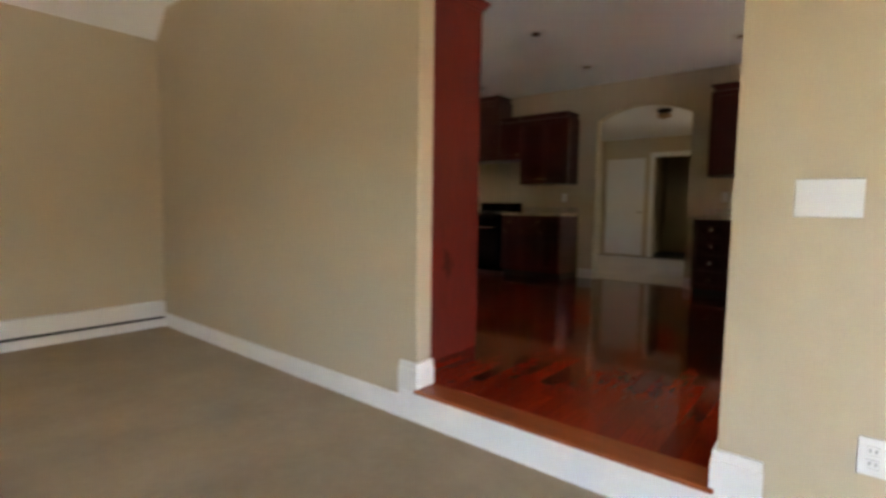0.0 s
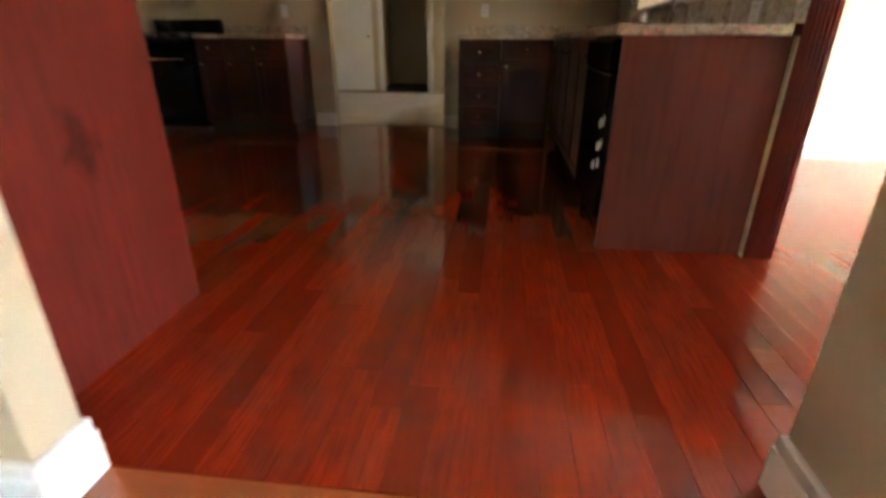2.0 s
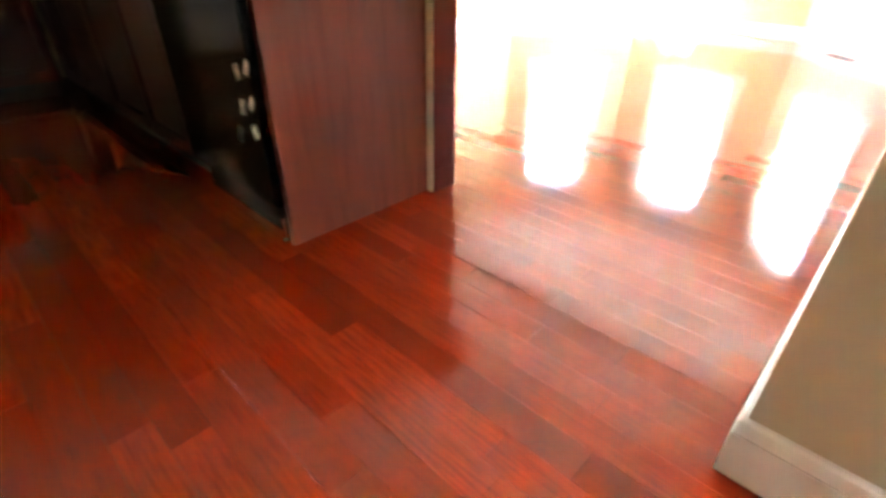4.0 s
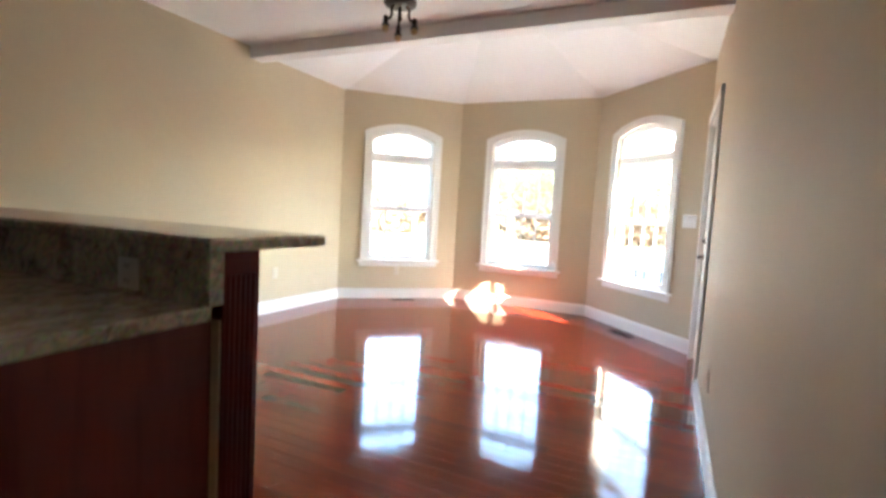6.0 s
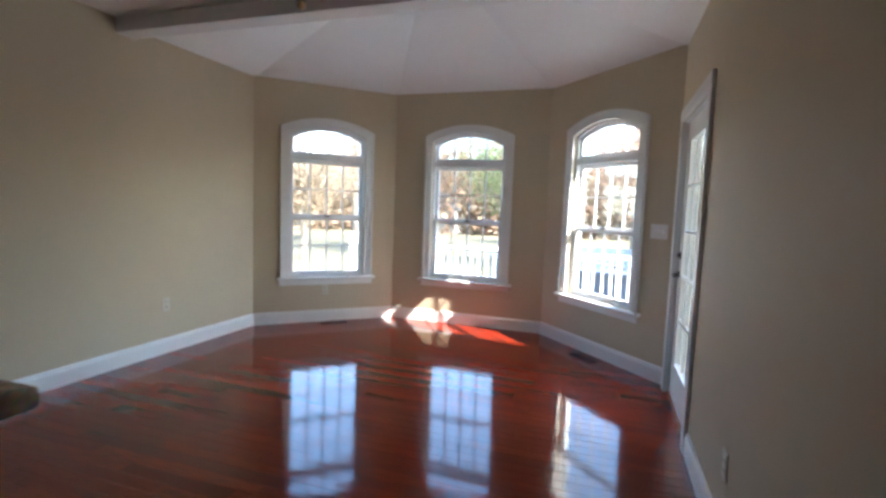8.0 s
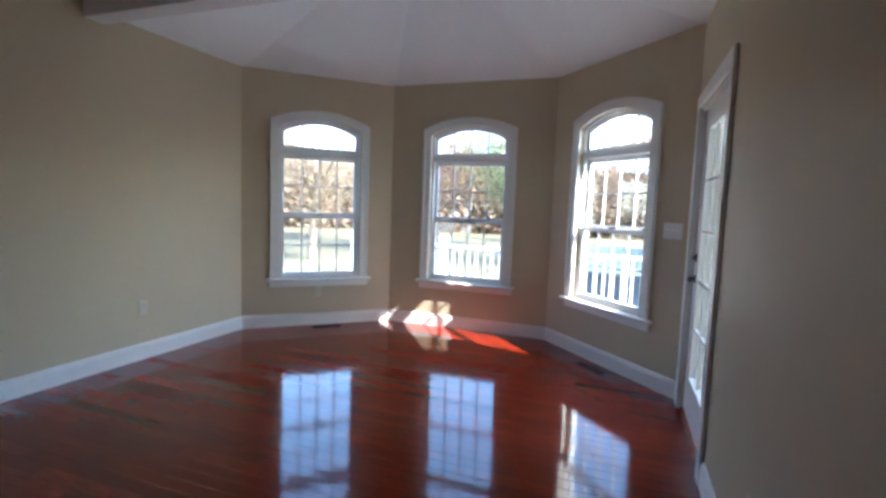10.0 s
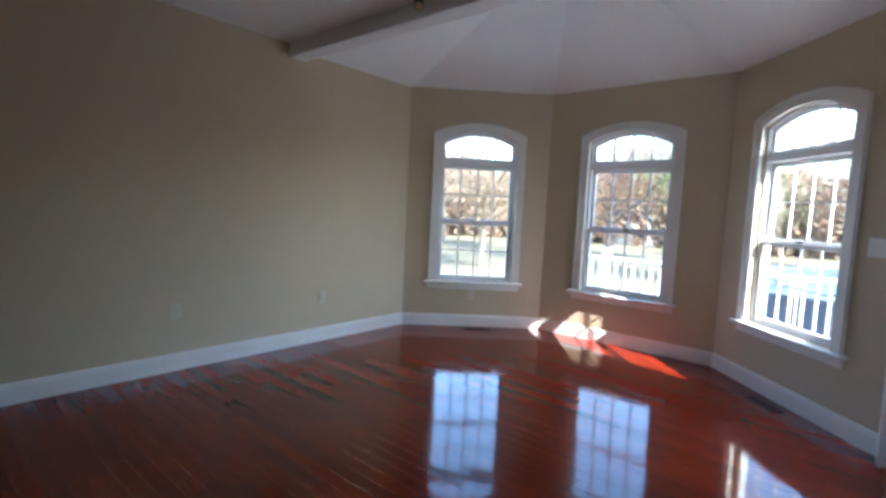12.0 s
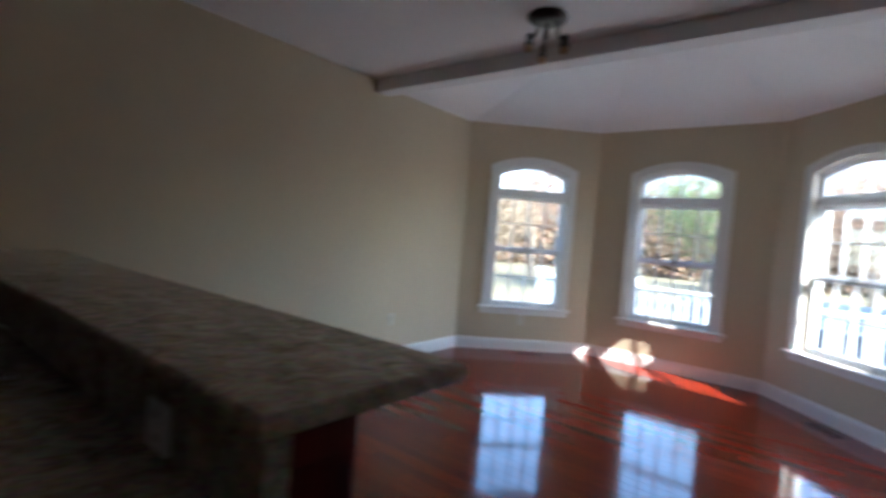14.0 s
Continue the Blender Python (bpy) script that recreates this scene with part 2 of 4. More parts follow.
def part(name, bm, mat, parent, label=""):
    """One mesh, in world measures, under a thing or a part."""
    ob = new(name, mesh_of(name, bm, mat))
    ob.parent = parent
    if parent.type != "MESH":
        ob.matrix_parent_inverse = Matrix.Translation(parent.location).inverted()
    return tagged(ob, label)


def solid(name, bm, mat, label="", category="", kind="structure", group=""):
    return tagged(new(name, mesh_of(name, bm, mat)), label, category, group, kind)


def tube(bm, pts, r, seg=8, taper=1.0):
    """A round tube along points."""
    rings = []
    pts = [Vector(p) for p in pts]
    for i, p in enumerate(pts):
        d = (pts[min(i + 1, len(pts) - 1)] - pts[max(i - 1, 0)]).normalized()
        u = d.orthogonal().normalized() if i == 0 else (u0 - d * u0.dot(d)).normalized()
        u0 = u
        v = d.cross(u)
        k = r * (1 + (taper - 1) * i / max(1, len(pts) - 1))
        rings.append([bm.verts.new(p + (u * math.cos(a) + v * math.sin(a)) * k) for a in [2 * math.pi * j / seg for j in range(seg)]])
    for a, b in zip(rings, rings[1:]):
        for j in range(seg):
            bm.faces.new((a[j], a[(j + 1) % seg], b[(j + 1) % seg], b[j]))
    bm.faces.new(rings[0][::-1])
    bm.faces.new(rings[-1])
    return bm


def lathe(bm, cx, cy, prof, seg=20):
    """A turned body round an upright axis; prof: (radius, z) from bottom to top."""
    rings = [[bm.verts.new((cx + max(r, 0.0005) * math.cos(2 * math.pi * j / seg), cy + max(r, 0.0005) * math.sin(2 * math.pi * j / seg), z)) for j in range(seg)] for r, z in prof]
    for a, b in zip(rings, rings[1:]):
        for j in range(seg):
            bm.faces.new((a[j], a[(j + 1) % seg], b[(j + 1) % seg], b[j]))
    bm.faces.new(rings[0][::-1])
    bm.faces.new(rings[-1])
    return bm


def smooth(ob):
    for p in ob.data.polygons:
        p.use_smooth = True
    return ob


def arch_z(u, u0, u1, spring, apex):
    """Height of a segmental arch at u."""
    if apex <= spring:
        return spring
    h, w = apex - spring, (u1 - u0) / 2
    r = (w * w + h * h) / (2 * h)
    d = u - (u0 + u1) / 2
    return apex - r + math.sqrt(max(r * r - d * d, 0))


def wall_mesh(p0, p1, thick, z0, z1, holes=(), seg=14):
    """An upright wall from p0 to p1, thick to the left of that way; holes: (u0, u1, bottom, spring, apex)."""
    p0, p1 = Vector((*p0, 0)), Vector((*p1, 0))
    d = (p1 - p0).normalized()
    nrm = Vector((-d.y, d.x, 0)) * thick
    length = (p1 - p0).length
    bm = bmesh.new()

    def q(*pts):
        bm.faces.new([bm.verts.new(p0 + d * u + nrm * s + Vector((0, 0, z))) for u, s, z in pts])

    cuts = {0.0, length}
    for u0, u1, zb, sp, ap in holes:
        cuts |= {u0 + (u1 - u0) * k / seg for k in range(seg + 1)}
    cuts = sorted(cuts)
    for a, b in zip(cuts, cuts[1:]):
        mid = (a + b) / 2
        hole = next((h for h in holes if h[0] < mid < h[1]), None)
        for s in (0, 1):
            if hole is None:
                q((a, s, z0), (b, s, z0), (b, s, z1), (a, s, z1))
            else:
                za, zb = arch_z(a, hole[0], hole[1], hole[3], hole[4]), arch_z(b, hole[0], hole[1], hole[3], hole[4])
                if hole[2] > z0:
                    q((a, s, z0), (b, s, z0), (b, s, hole[2]), (a, s, hole[2]))
                q((a, s, za), (b, s, zb), (b, s, z1), (a, s, z1))
        if hole:
            za, zb = arch_z(a, hole[0], hole[1], hole[3], hole[4]), arch_z(b, hole[0], hole[1], hole[3], hole[4])
            q((a, 0, za), (b, 0, zb), (b, 1, zb), (a, 1, za))
            if hole[2] > z0:
                q((a, 0, hole[2]), (b, 0, hole[2]), (b, 1, hole[2]), (a, 1, hole[2]))
        q((a, 0, z1), (b, 0, z1), (b, 1, z1), (a, 1, z1))
    for u0, u1, zb, sp, ap in holes:
        for u in (u0, u1):
            q((u, 0, zb), (u, 1, zb), (u, 1, sp), (u, 0, sp))
    for u in (0, length):
        q((u, 0, z0), (u, 1, z0), (u, 1, z1), (u, 0, z1))
    bmesh.ops.remove_doubles(bm, verts=bm.verts, dist=0.0005)
    return bm


def baseboard(p0, p1, z0=0.0, h=0.135, t=0.016):
    """A skirting board along the left-hand side of the way from p0 to p1."""
    p0, p1 = Vector((*p0, 0)), Vector((*p1, 0))
    d = (p1 - p0).normalized()
    nrm = Vector((-d.y, d.x, 0))
    prof = [(0, 0), (t, 0), (t, h - 0.03), (t * 0.75, h - 0.018), (t * 0.75, h - 0.008), (t * 0.4, h), (0, h)]
    bm = bmesh.new()
    ends = [[bm.verts.new(p + nrm * a + Vector((0, 0, z0 + z))) for a, z in prof] for p in (p0, p1)]
    for k in range(len(prof)):
        j = (k + 1) % len(prof)
        bm.faces.new((ends[0][k], ends[0][j], ends[1][j], ends[1][k]))
    bm.faces.new(ends[0])
    bm.faces.new(ends[1][::-1])
    return solid("baseboard", bm, TRIM, "white painted wooden baseboard along the wall", "baseboard")


# ---- structure ----
CARPET_Z = -0.18
JL, JR = 0.0, 1.43                 # the jambs of the step-up opening
TL, TR = 0.115, 0.235                # wall thickness beside it
BACK = 4.79                        # kitchen back wall
FAR = 4.345                        # long dining wall
CEIL_Z = 2.70
C1, C2, C3, C4 = (6.16, FAR), (7.25, 3.185), (7.255, 1.37), (6.035, TR)
SPRING = 2.67

# the wall between living room and kitchen, with the arched step-up opening
solid("wall_living_west", wall_mesh((-3.25, 0), (JL, 0), TL, CARPET_Z, 4.4), PAINT, "cream painted living room wall", "wall")
solid("wall_living_east", wall_mesh((JR, 0), (4.6, 0), TR, CARPET_Z, 4.4), PAINT, "cream painted wall between living and dining room", "wall")
solid("wall_opening_head", wall_mesh((JL, 0), (JR, 0), TL, 2.05, 4.4, [(0, JR - JL, 2.05, 2.05, 2.32)]), PAINT, "cream arched head over the step-up opening", "wall")
solid("wall_dining_door", wall_mesh((4.6, 0), (C4[0] + 0.15, 0), TR, -0.3, 3.6, [(0.30, 1.265, 0.0, 2.06, 2.06)]), PAINT, "cream dining wall round the patio door", "wall")
solid("wall_back", wall_mesh((2.03, BACK), (-3.2, BACK), -0.14, -0.02, 2.76, [(2.03 - 0.215, 2.03 + 0.985, -0.02, 2.2, 2.37)]), PAINT, "cream kitchen back wall with an arched opening", "wall")
solid("wall_kitchen_west", wall_mesh((-3.2, BACK), (-3.2, TL), -0.14, -0.02, 2.76), PAINT, "cream kitchen side wall", "wall")
solid("wall_stub", wall_mesh((1.90, 4.02), (1.90, BACK), -0.13, 0.0, CEIL_Z), PAINT, "cream stub wall at the end of the bar", "wall")
solid("wall_dining_north", wall_mesh((2.032, FAR), (C1[0], FAR), 0.14, -0.3, 3.6), PAINT, "long cream dining wall", "wall")

WIN = (-0.43, 0.43, 0.525, 2.12, 2.225)
facets = [("wall_bay_north", C1, C2), ("wall_bay_middle", C2, C3), ("wall_bay_south", C3, C4)]
for nm, a, b in facets:
    ln = (Vector(b) - Vector(a)).length
    solid(nm, wall_mesh(a, b, 0.14, -0.3, 3.0, [(ln / 2 + WIN[0], ln / 2 + WIN[1], WIN[2], WIN[3], WIN[4])]), PAINT, "cream bay wall with an arched window", "wall")

# living room shell
solid("wall_living_left", wall_mesh((-3.25, -5.0), (-3.25, 0.0), 0.14, CARPET_Z, 4.4), PAINT, "cream living room side wall", "wall")
# opening out of view, added and sized to light the living room
solid("wall_living_right", wall_mesh((4.6, -0.002), (4.6, -5.0), 0.14, CARPET_Z, 4.4, [(2.85, 4.3, 0.25, 2.15, 2.15)]), PAINT, "cream living room wall with an added unseen opening for daylight", "wall")
solid("wall_living_south", wall_mesh((4.6, -5.0), (-3.25, -5.0), 0.14, CARPET_Z, 4.4), PAINT, "cream living room end wall", "wall")
bm = bmesh.new()
for quad in ([(-3.25, 2.46), (-1.35, 4.36)], [(-1.35, 4.36), (4.6, 4.36)]):
    (xa, za), (xb, zb) = quad
    bm.faces.new([bm.verts.new(p) for p in ((xa, 0, za), (xb, 0, zb), (xb, -5, zb), (xa, -5, za))])
    bm.faces.new([bm.verts.new(p) for p in ((xa, 0, za + 0.1), (xb, 0, zb + 0.1), (xb, -5, zb + 0.1), (xa, -5, za + 0.1))])
solid("ceiling_living", bm, CEIL, "white sloping living room ceiling", "ceiling")
solid("floor_carpet", boxed(-3.25, 4.6, -5.0, 0.0, CARPET_Z - 0.1, CARPET_Z), CARPET, "beige cut-pile carpet floor", "carpet")

# kitchen and dining ceiling, with the beam where the bay vault begins
solid("ceiling_kitchen", boxed(-3.2, 4.66, TL - 0.14, BACK, CEIL_Z, CEIL_Z + 0.08), CEIL, "flat white kitchen ceiling", "ceiling")
solid("beam", boxed(4.63, 4.79, TR, FAR, 2.585, CEIL_Z - 0.002, 0.004), CEIL, "white boxed beam across the ceiling", "beam")
bm = bmesh.new()
ring = [(4.72, FAR + 0.1), (C1[0] + 0.05, FAR + 0.1), (C2[0] + 0.1, C2[1] + 0.05), (C3[0] + 0.1, C3[1] - 0.05), (C4[0] + 0.05, TR - 0.1), (4.72, TR - 0.1)]
ridge_a, ridge_b = (4.72, 2.26, 3.50), (5.75, 2.26, 3.50)
v = [bm.verts.new((x, y, SPRING - 0.05)) for x, y in ring]
ra, rb = bm.verts.new(ridge_a), bm.verts.new(ridge_b)
for f in ((v[0], v[1], rb, ra), (v[1], v[2], rb), (v[2], v[3], rb), (v[3], v[4], rb), (v[4], v[5], ra, rb)):
    bm.faces.new(f)
solid("ceiling_bay", bm, CEIL, "white faceted vault over the bay", "ceiling")
solid("wall_vault_end", boxed(4.66, 4.72, TR, FAR, CEIL_Z + 0.002, 3.6), CEIL, "white end of the bay vault", "wall")
solid("roof_bay", boxed(4.66, 7.5, 0.0, 4.5, 3.62, 3.7), ROOFING, "grey roof over the bay", "roof")

# sub-floor under the boards, riser and nosing of the step
solid("floor", boxed(-3.2, 7.3, 0.13, BACK + 0.1, -0.14, -0.012), SLOT, "dark sub-floor under red cherry boards", "floor")
solid("step_riser", boxed(JL - 0.12, JR + 0.14, -0.018, 0.0, CARPET_Z, -0.022, 0.003), TRIM, "white painted riser of the step up to the kitchen", "step")
solid("step_nosing", boxed(JL, JR, -0.024, 0.13, -0.022, 0.0, 0.006), NOSING, "orange-brown wooden nosing of the step", "step")

# skirting and the plinths round the opening
for p0, p1, z in [((-0.12, 0), (-3.25, 0), CARPET_Z), ((4.6, 0), (JR + 0.14, 0), CARPET_Z)]:
    baseboard(p0, p1, z, 0.12)
for p0, p1 in [((C1[0], FAR), (2.03, FAR)), (C2, C1), (C3, C2), (C4, C3), ((JR + 0.01, TR), (4.81, TR)), ((5.955, TR), C4), ((-0.985, BACK), (-1.2, BACK)), ((0.42, BACK), (0.215, BACK))]:
    baseboard(p0, p1)


def plinth(x0, x1, y0, y1):
    bm = box(bmesh.new(), x0, x1, y0, y1, -0.02, 0.105, 0.002)
    box(bm, x0 + 0.003, x1 - 0.003, y0 + 0.003, y1 - 0.003, 0.104, 0.14, 0.006)
    return solid("plinth", bm, TRIM, "white painted plinth wrapped round the jamb", "baseboard")


plinth(JL - 0.12, JL + 0.018, -0.018, TL + 0.012)
plinth(JR - 0.018, JR + 0.14, -0.018, TR + 0.014)


# ---- windows of the bay ----
def facet_frame(a, b):
    """Pose whose x runs along the wall from its middle, y points out of the room, z up."""
    a, b = Vector((*a, 0)), Vector((*b, 0))
    d = (b - a).normalized()
    out = Vector((-d.y, d.x, 0))
    m = Matrix((( d.x, out.x, 0, (a.x + b.x) / 2), (d.y, out.y, 0, (a.y + b.y) / 2), (0, 0, 1, 0), (0, 0, 0, 1)))
    return m


def arch_band(bm, half_o, half_i, sp_o, ap_o, sp_i, ap_i, z0, y0, y1, seg=16):
    """An arched frame: outer and inner outline, between the depths y0 and y1, open at the bottom."""
    def outline(h, sp, ap):
        pts = [(-h, z0)] + [(-h + 2 * h * k / seg, arch_z(-h + 2 * h * k / seg, -h, h, sp, ap)) for k in range(seg + 1)] + [(h, z0)]
        return pts
    o, i = outline(half_o, sp_o, ap_o), outline(half_i, sp_i, ap_i)
    vs = [[[bm.verts.new((x, y, z)) for x, z in line] for line in (o, i)] for y in (y0, y1)]
    n = len(o)
    for k in range(n - 1):
        for s in (0, 1):
            bm.faces.new((vs[s][0][k], vs[s][0][k + 1], vs[s][1][k + 1], vs[s][1][k]))
        for w in (0, 1):
            bm.faces.new((vs[0][w][k], vs[0][w][k + 1], vs[1][w][k + 1], vs[1][w][k]))
    for k in (0, n - 1):
        bm.faces.new((vs[0][0][k], vs[0][1][k], vs[1][1][k], vs[1][0][k]))
    return bm


def make_window(name, a, b):
    m = facet_frame(a, b)
    w = new(name)
    tagged(w, "white arched window with divided panes over the lawn", "window", "bay windows", "structure")
    w.matrix_world = m

    def sub(nm, bm, mat, parent=w, label=""):
        ob = new(nm, mesh_of(nm, bm, mat))
        ob.parent = parent
        return tagged(ob, label)

    case = arch_band(bmesh.new(), 0.52, 0.432, 2.185, 2.305, 2.118, 2.223, 0.52, -0.02, 0.0)
    arch_band(case, 0.52, 0.495, 2.185, 2.305, 2.165, 2.283, 0.52, -0.032, -0.02)
    sub("casing", case, TRIM)
    sill = box(bmesh.new(), -0.56, 0.56, -0.065, 0.03, 0.495, 0.522, 0.006)
    sub("window_sill", sill, TRIM)
    sub("apron", box(bmesh.new(), -0.53, 0.53, -0.018, -0.001, 0.43, 0.493, 0.004), TRIM)
    fr = arch_band(bmesh.new(), 0.43, 0.41, 2.12, 2.225, 2.103, 2.205, 0.525, 0.03, 0.13)
    box(fr, -0.41, 0.41, 0.03, 0.13, 0.5255, 0.541)
    sub("window_frame", fr, TRIM_IN)
    sub("transom_bar", box(bmesh.new(), -0.409, 0.409, 0.025, 0.125, 1.835, 1.895, 0.004), TRIM_IN)

    def sash(z0, z1, y, nm):
        h = 0.409
        s = bmesh.new()
        for x0, x1, za, zb in ((-h, -h + 0.032, z0, z1), (h - 0.032, h, z0, z1), (-h + 0.032, h - 0.032, z0, z0 + 0.04), (-h + 0.032, h - 0.032, z1 - 0.035, z1)):
            box(s, x0, x1, y, y + 0.035, za, zb, 0.003)
        so = sub(nm, s, TRIM_IN)
        g = h - 0.032
        zs = (z0 + 0.04, z1 - 0.035)
        for k in (1, 2, 3):
            x = -g + 2 * g * k / 4
            sub("muntin", boxed(x - 0.007, x + 0.007, y + 0.012, y + 0.024, zs[0], zs[1]), TRIM_IN, so)
        zm = (zs[0] + zs[1]) / 2
        sub("muntin", boxed(-g, g, y + 0.0125, y + 0.0235, zm - 0.007, zm + 0.007), TRIM_IN, so)
        p = sub("pane", boxed(-g, g, y + 0.016, y + 0.020, zs[0], zs[1]), GLASS, so)
        p.visible_shadow = False

    sash(0.541, 1.205, 0.045, "lower_sash")
    sash(1.190, 1.834, 0.084, "upper_sash")
    sub("sash_lock", box(bmesh.new(), -0.03, 0.03, 0.03, 0.06, 1.206, 1.222, 0.004), BRONZE)
    fan = arch_band(bmesh.new(), 0.409, 0.38, 2.102, 2.204, 2.078, 2.175, 1.896, 0.06, 0.10)
    box(fan, -0.38, 0.38, 0.06, 0.10, 1.8965, 1.925)
    fo = sub("arched_transom", fan, TRIM_IN)
    for x in (-0.19, 0.0, 0.19):
        sub("muntin", boxed(x - 0.007, x + 0.007, 0.075, 0.087, 1.925, arch_z(x, -0.38, 0.38, 2.078, 2.175)), TRIM_IN, fo)
    g = bmesh.new()
    xs = [-0.38 + 0.76 * k / 12 for k in range(13)]
    top = [g.verts.new((x, 0.081, arch_z(x, -0.38, 0.38, 2.078, 2.175))) for x in xs]
    bot = [g.verts.new((x, 0.081, 1.925)) for x in xs]
    for k in range(12):
        g.faces.new((bot[k], bot[k + 1], top[k + 1], top[k]))
    p = sub("pane", g, GLASS, fo)
    p.visible_shadow = False


for k, (nm, a, b) in enumerate(facets):
    make_window("window_%d" % (k + 1), a, b)


# ---- patio door in the dining wall ----
def make_patio_door():
    d = thing("door_1", (4.9, TR, 0), "white glazed patio door with dark lever, closed", "door", kind="structure")
    x0, x1, y = 4.905, 5.86, 0.165
    for nm, bmx in (("casing", box(box(box(bmesh.new(), 4.812, 4.902, TR, TR + 0.022, 0, 2.06, 0.005), 5.863, 5.953, TR, TR + 0.022, 0, 2.06, 0.005), 4.812, 5.953, TR, TR + 0.024, 2.062, 2.15, 0.006)),
                    ("jamb", box(box(box(bmesh.new(), 4.9005, 4.915, 0.003, TR - 0.001, 0.002, 2.055), 5.85, 5.8645, 0.003, TR - 0.001, 0.002, 2.055), 4.916, 5.849, 0.003, TR - 0.001, 2.042, 2.0595))):
        part(nm, bmx, TRIM, d)
    st = bmesh.new()
    box(st, x0 + 0.012, x0 + 0.14, y, y + 0.045, 0.01, 2.04, 0.003)
    box(st, x1 - 0.14, x1 - 0.012, y, y + 0.045, 0.01, 2.04, 0.003)
    box(st, x0 + 0.14, x1 - 0.14, y, y + 0.045, 0.01, 0.27, 0.003)
    box(st, x0 + 0.14, x1 - 0.14, y, y + 0.045, 1.90, 2.04, 0.003)
    leaf = part("door_leaf", st, TRIM, d)
    ga, gb = x0 + 0.14, x1 - 0.14
    for k in (1, 2):
        x = ga + (gb - ga) * k / 3
        part("muntin", boxed(x - 0.01, x + 0.01, y + 0.012, y + 0.034, 0.27, 1.90), TRIM, leaf)
    for k in (1, 2, 3, 4):
        z = 0.27 + 1.63 * k / 5
        part("muntin", boxed(ga, gb, y + 0.013, y + 0.033, z - 0.01, z + 0.01), TRIM, leaf)
    part("pane", boxed(ga, gb, y + 0.020, y + 0.025, 0.27, 1.90), GLASS, leaf).visible_shadow = False
    hx = x1 - 0.075
    h = lathe(bmesh.new(), 0, 0, [(0.028, 0), (0.028, 0.008), (0.012, 0.012), (0.011, 0.045)], 14)
    bmesh.ops.transform(h, matrix=Matrix.Translation((hx, y + 0.045, 0.93)) @ Matrix.Rotation(-math.pi / 2, 4, "X"), verts=h.verts)
    tube(h, [(hx, y + 0.09, 0.93), (hx - 0.05, y + 0.095, 0.932), (hx - 0.11, y + 0.09, 0.925)], 0.009)
    part("door_handle", h, BRONZE, d, "dark bronze lever handle")
    k = lathe(bmesh.new(), 0, 0, [(0.027, 0), (0.026, 0.012), (0.012, 0.016), (0.010, 0.026)], 14)
    bmesh.ops.transform(k, matrix=Matrix.Translation((hx, y + 0.045, 1.07)) @ Matrix.Rotation(-math.pi / 2, 4, "X"), verts=k.verts)
    part("deadbolt", k, BRONZE, d, "dark bronze deadbolt")
    part("threshold", boxed(4.916, 5.849, 0.0, TR, 0.001, 0.02, 0.004), NOSING, d)


make_patio_door()


# ---- switches, sockets and floor vents ----
def wall_plate(name, at, face, w, h, kind, label, plate=PLATE):
    """A plate on a wall; face: the way it faces, as degrees from +y."""
    m = pose(*at, 0, 0, face)
    t = new(name)
    t.matrix_world = m
    tagged(t, label, "switch" if kind == "switch" else "outlet")

    def sub(nm, bm, mat):
        ob = new(nm, mesh_of(nm, bm, mat))
        ob.parent = t
        return ob
    sub("plate", box(bmesh.new(), -w / 2, w / 2, 0.0, 0.007, -h / 2, h / 2, 0.003), plate)
    if kind == "switch":
        for k in (-1, 0, 1):
            x = k * 0.046
            sub("toggle", box(bmesh.new(), x - 0.005, x + 0.005, 0.006, 0.018, -0.004, 0.014, 0.002), plate)
            sub("toggle_slot", box(bmesh.new(), x - 0.007, x + 0.007, 0.0068, 0.008, -0.013, 0.013), plate)
            for z in (-0.03, 0.03):
                sub("screw", box(bmesh.new(), x - 0.003, x + 0.003, 0.0068, 0.008, z - 0.003, z + 0.003, 0.001), plate)
    else:
        for z in (-0.02, 0.02):
            sub("receptacle", box(bmesh.new(), -0.017, 0.017, 0.0066, 0.009, z - 0.014, z + 0.014, 0.003), plate)
            for x in (-0.007, 0.007):
                sub("slot", boxed(x - 0.0015, x + 0.0015, 0.0088, 0.0094, z - 0.005, z + 0.006), SLOT)


wall_plate("light_switch", (1.683, 0, 1.017), 180, 0.168, 0.117, "switch", "white three-toggle light switch plate on the cream wall")
wall_plate("wall_outlet", (1.835, 0, 0.25), 180, 0.073, 0.117, "outlet", "white double wall outlet above the carpet")
wall_plate("wall_outlet", (3.97, TR, 0.37), 0, 0.073, 0.117, "outlet", "almond double wall outlet beside the patio door", ALMOND)
wall_plate("wall_outlet", (3.72, FAR, 0.46), 180, 0.073, 0.117, "outlet", "almond double wall outlet on the long wall", ALMOND)
wall_plate("wall_outlet", (5.05, FAR, 0.43), 180, 0.073, 0.117, "outlet", "almond double wall outlet on the long wall", ALMOND)
wall_plate("wall_outlet", (6.69, 3.781, 0.37), 133.2, 0.073, 0.117, "outlet", "almond double wall outlet under the window", ALMOND)
wall_plate("light_switch", (6.14, 0.333, 1.228), 42.9, 0.168, 0.117, "switch", "white three-toggle light switch plate beside the patio door")
wall_plate("wall_outlet", (1.8618, 1.80, 0.98), 90, 0.085, 0.085, "outlet", "white outlet set in the granite splashback")
wall_plate("wall_outlet", (0.62, BACK, 1.15), 180, 0.073, 0.117, "outlet", "white outlet above the kitchen counter")
wall_plate("wall_outlet", (-1.45, BACK, 1.15), 180, 0.073, 0.117, "outlet", "white outlet above the kitchen counter")


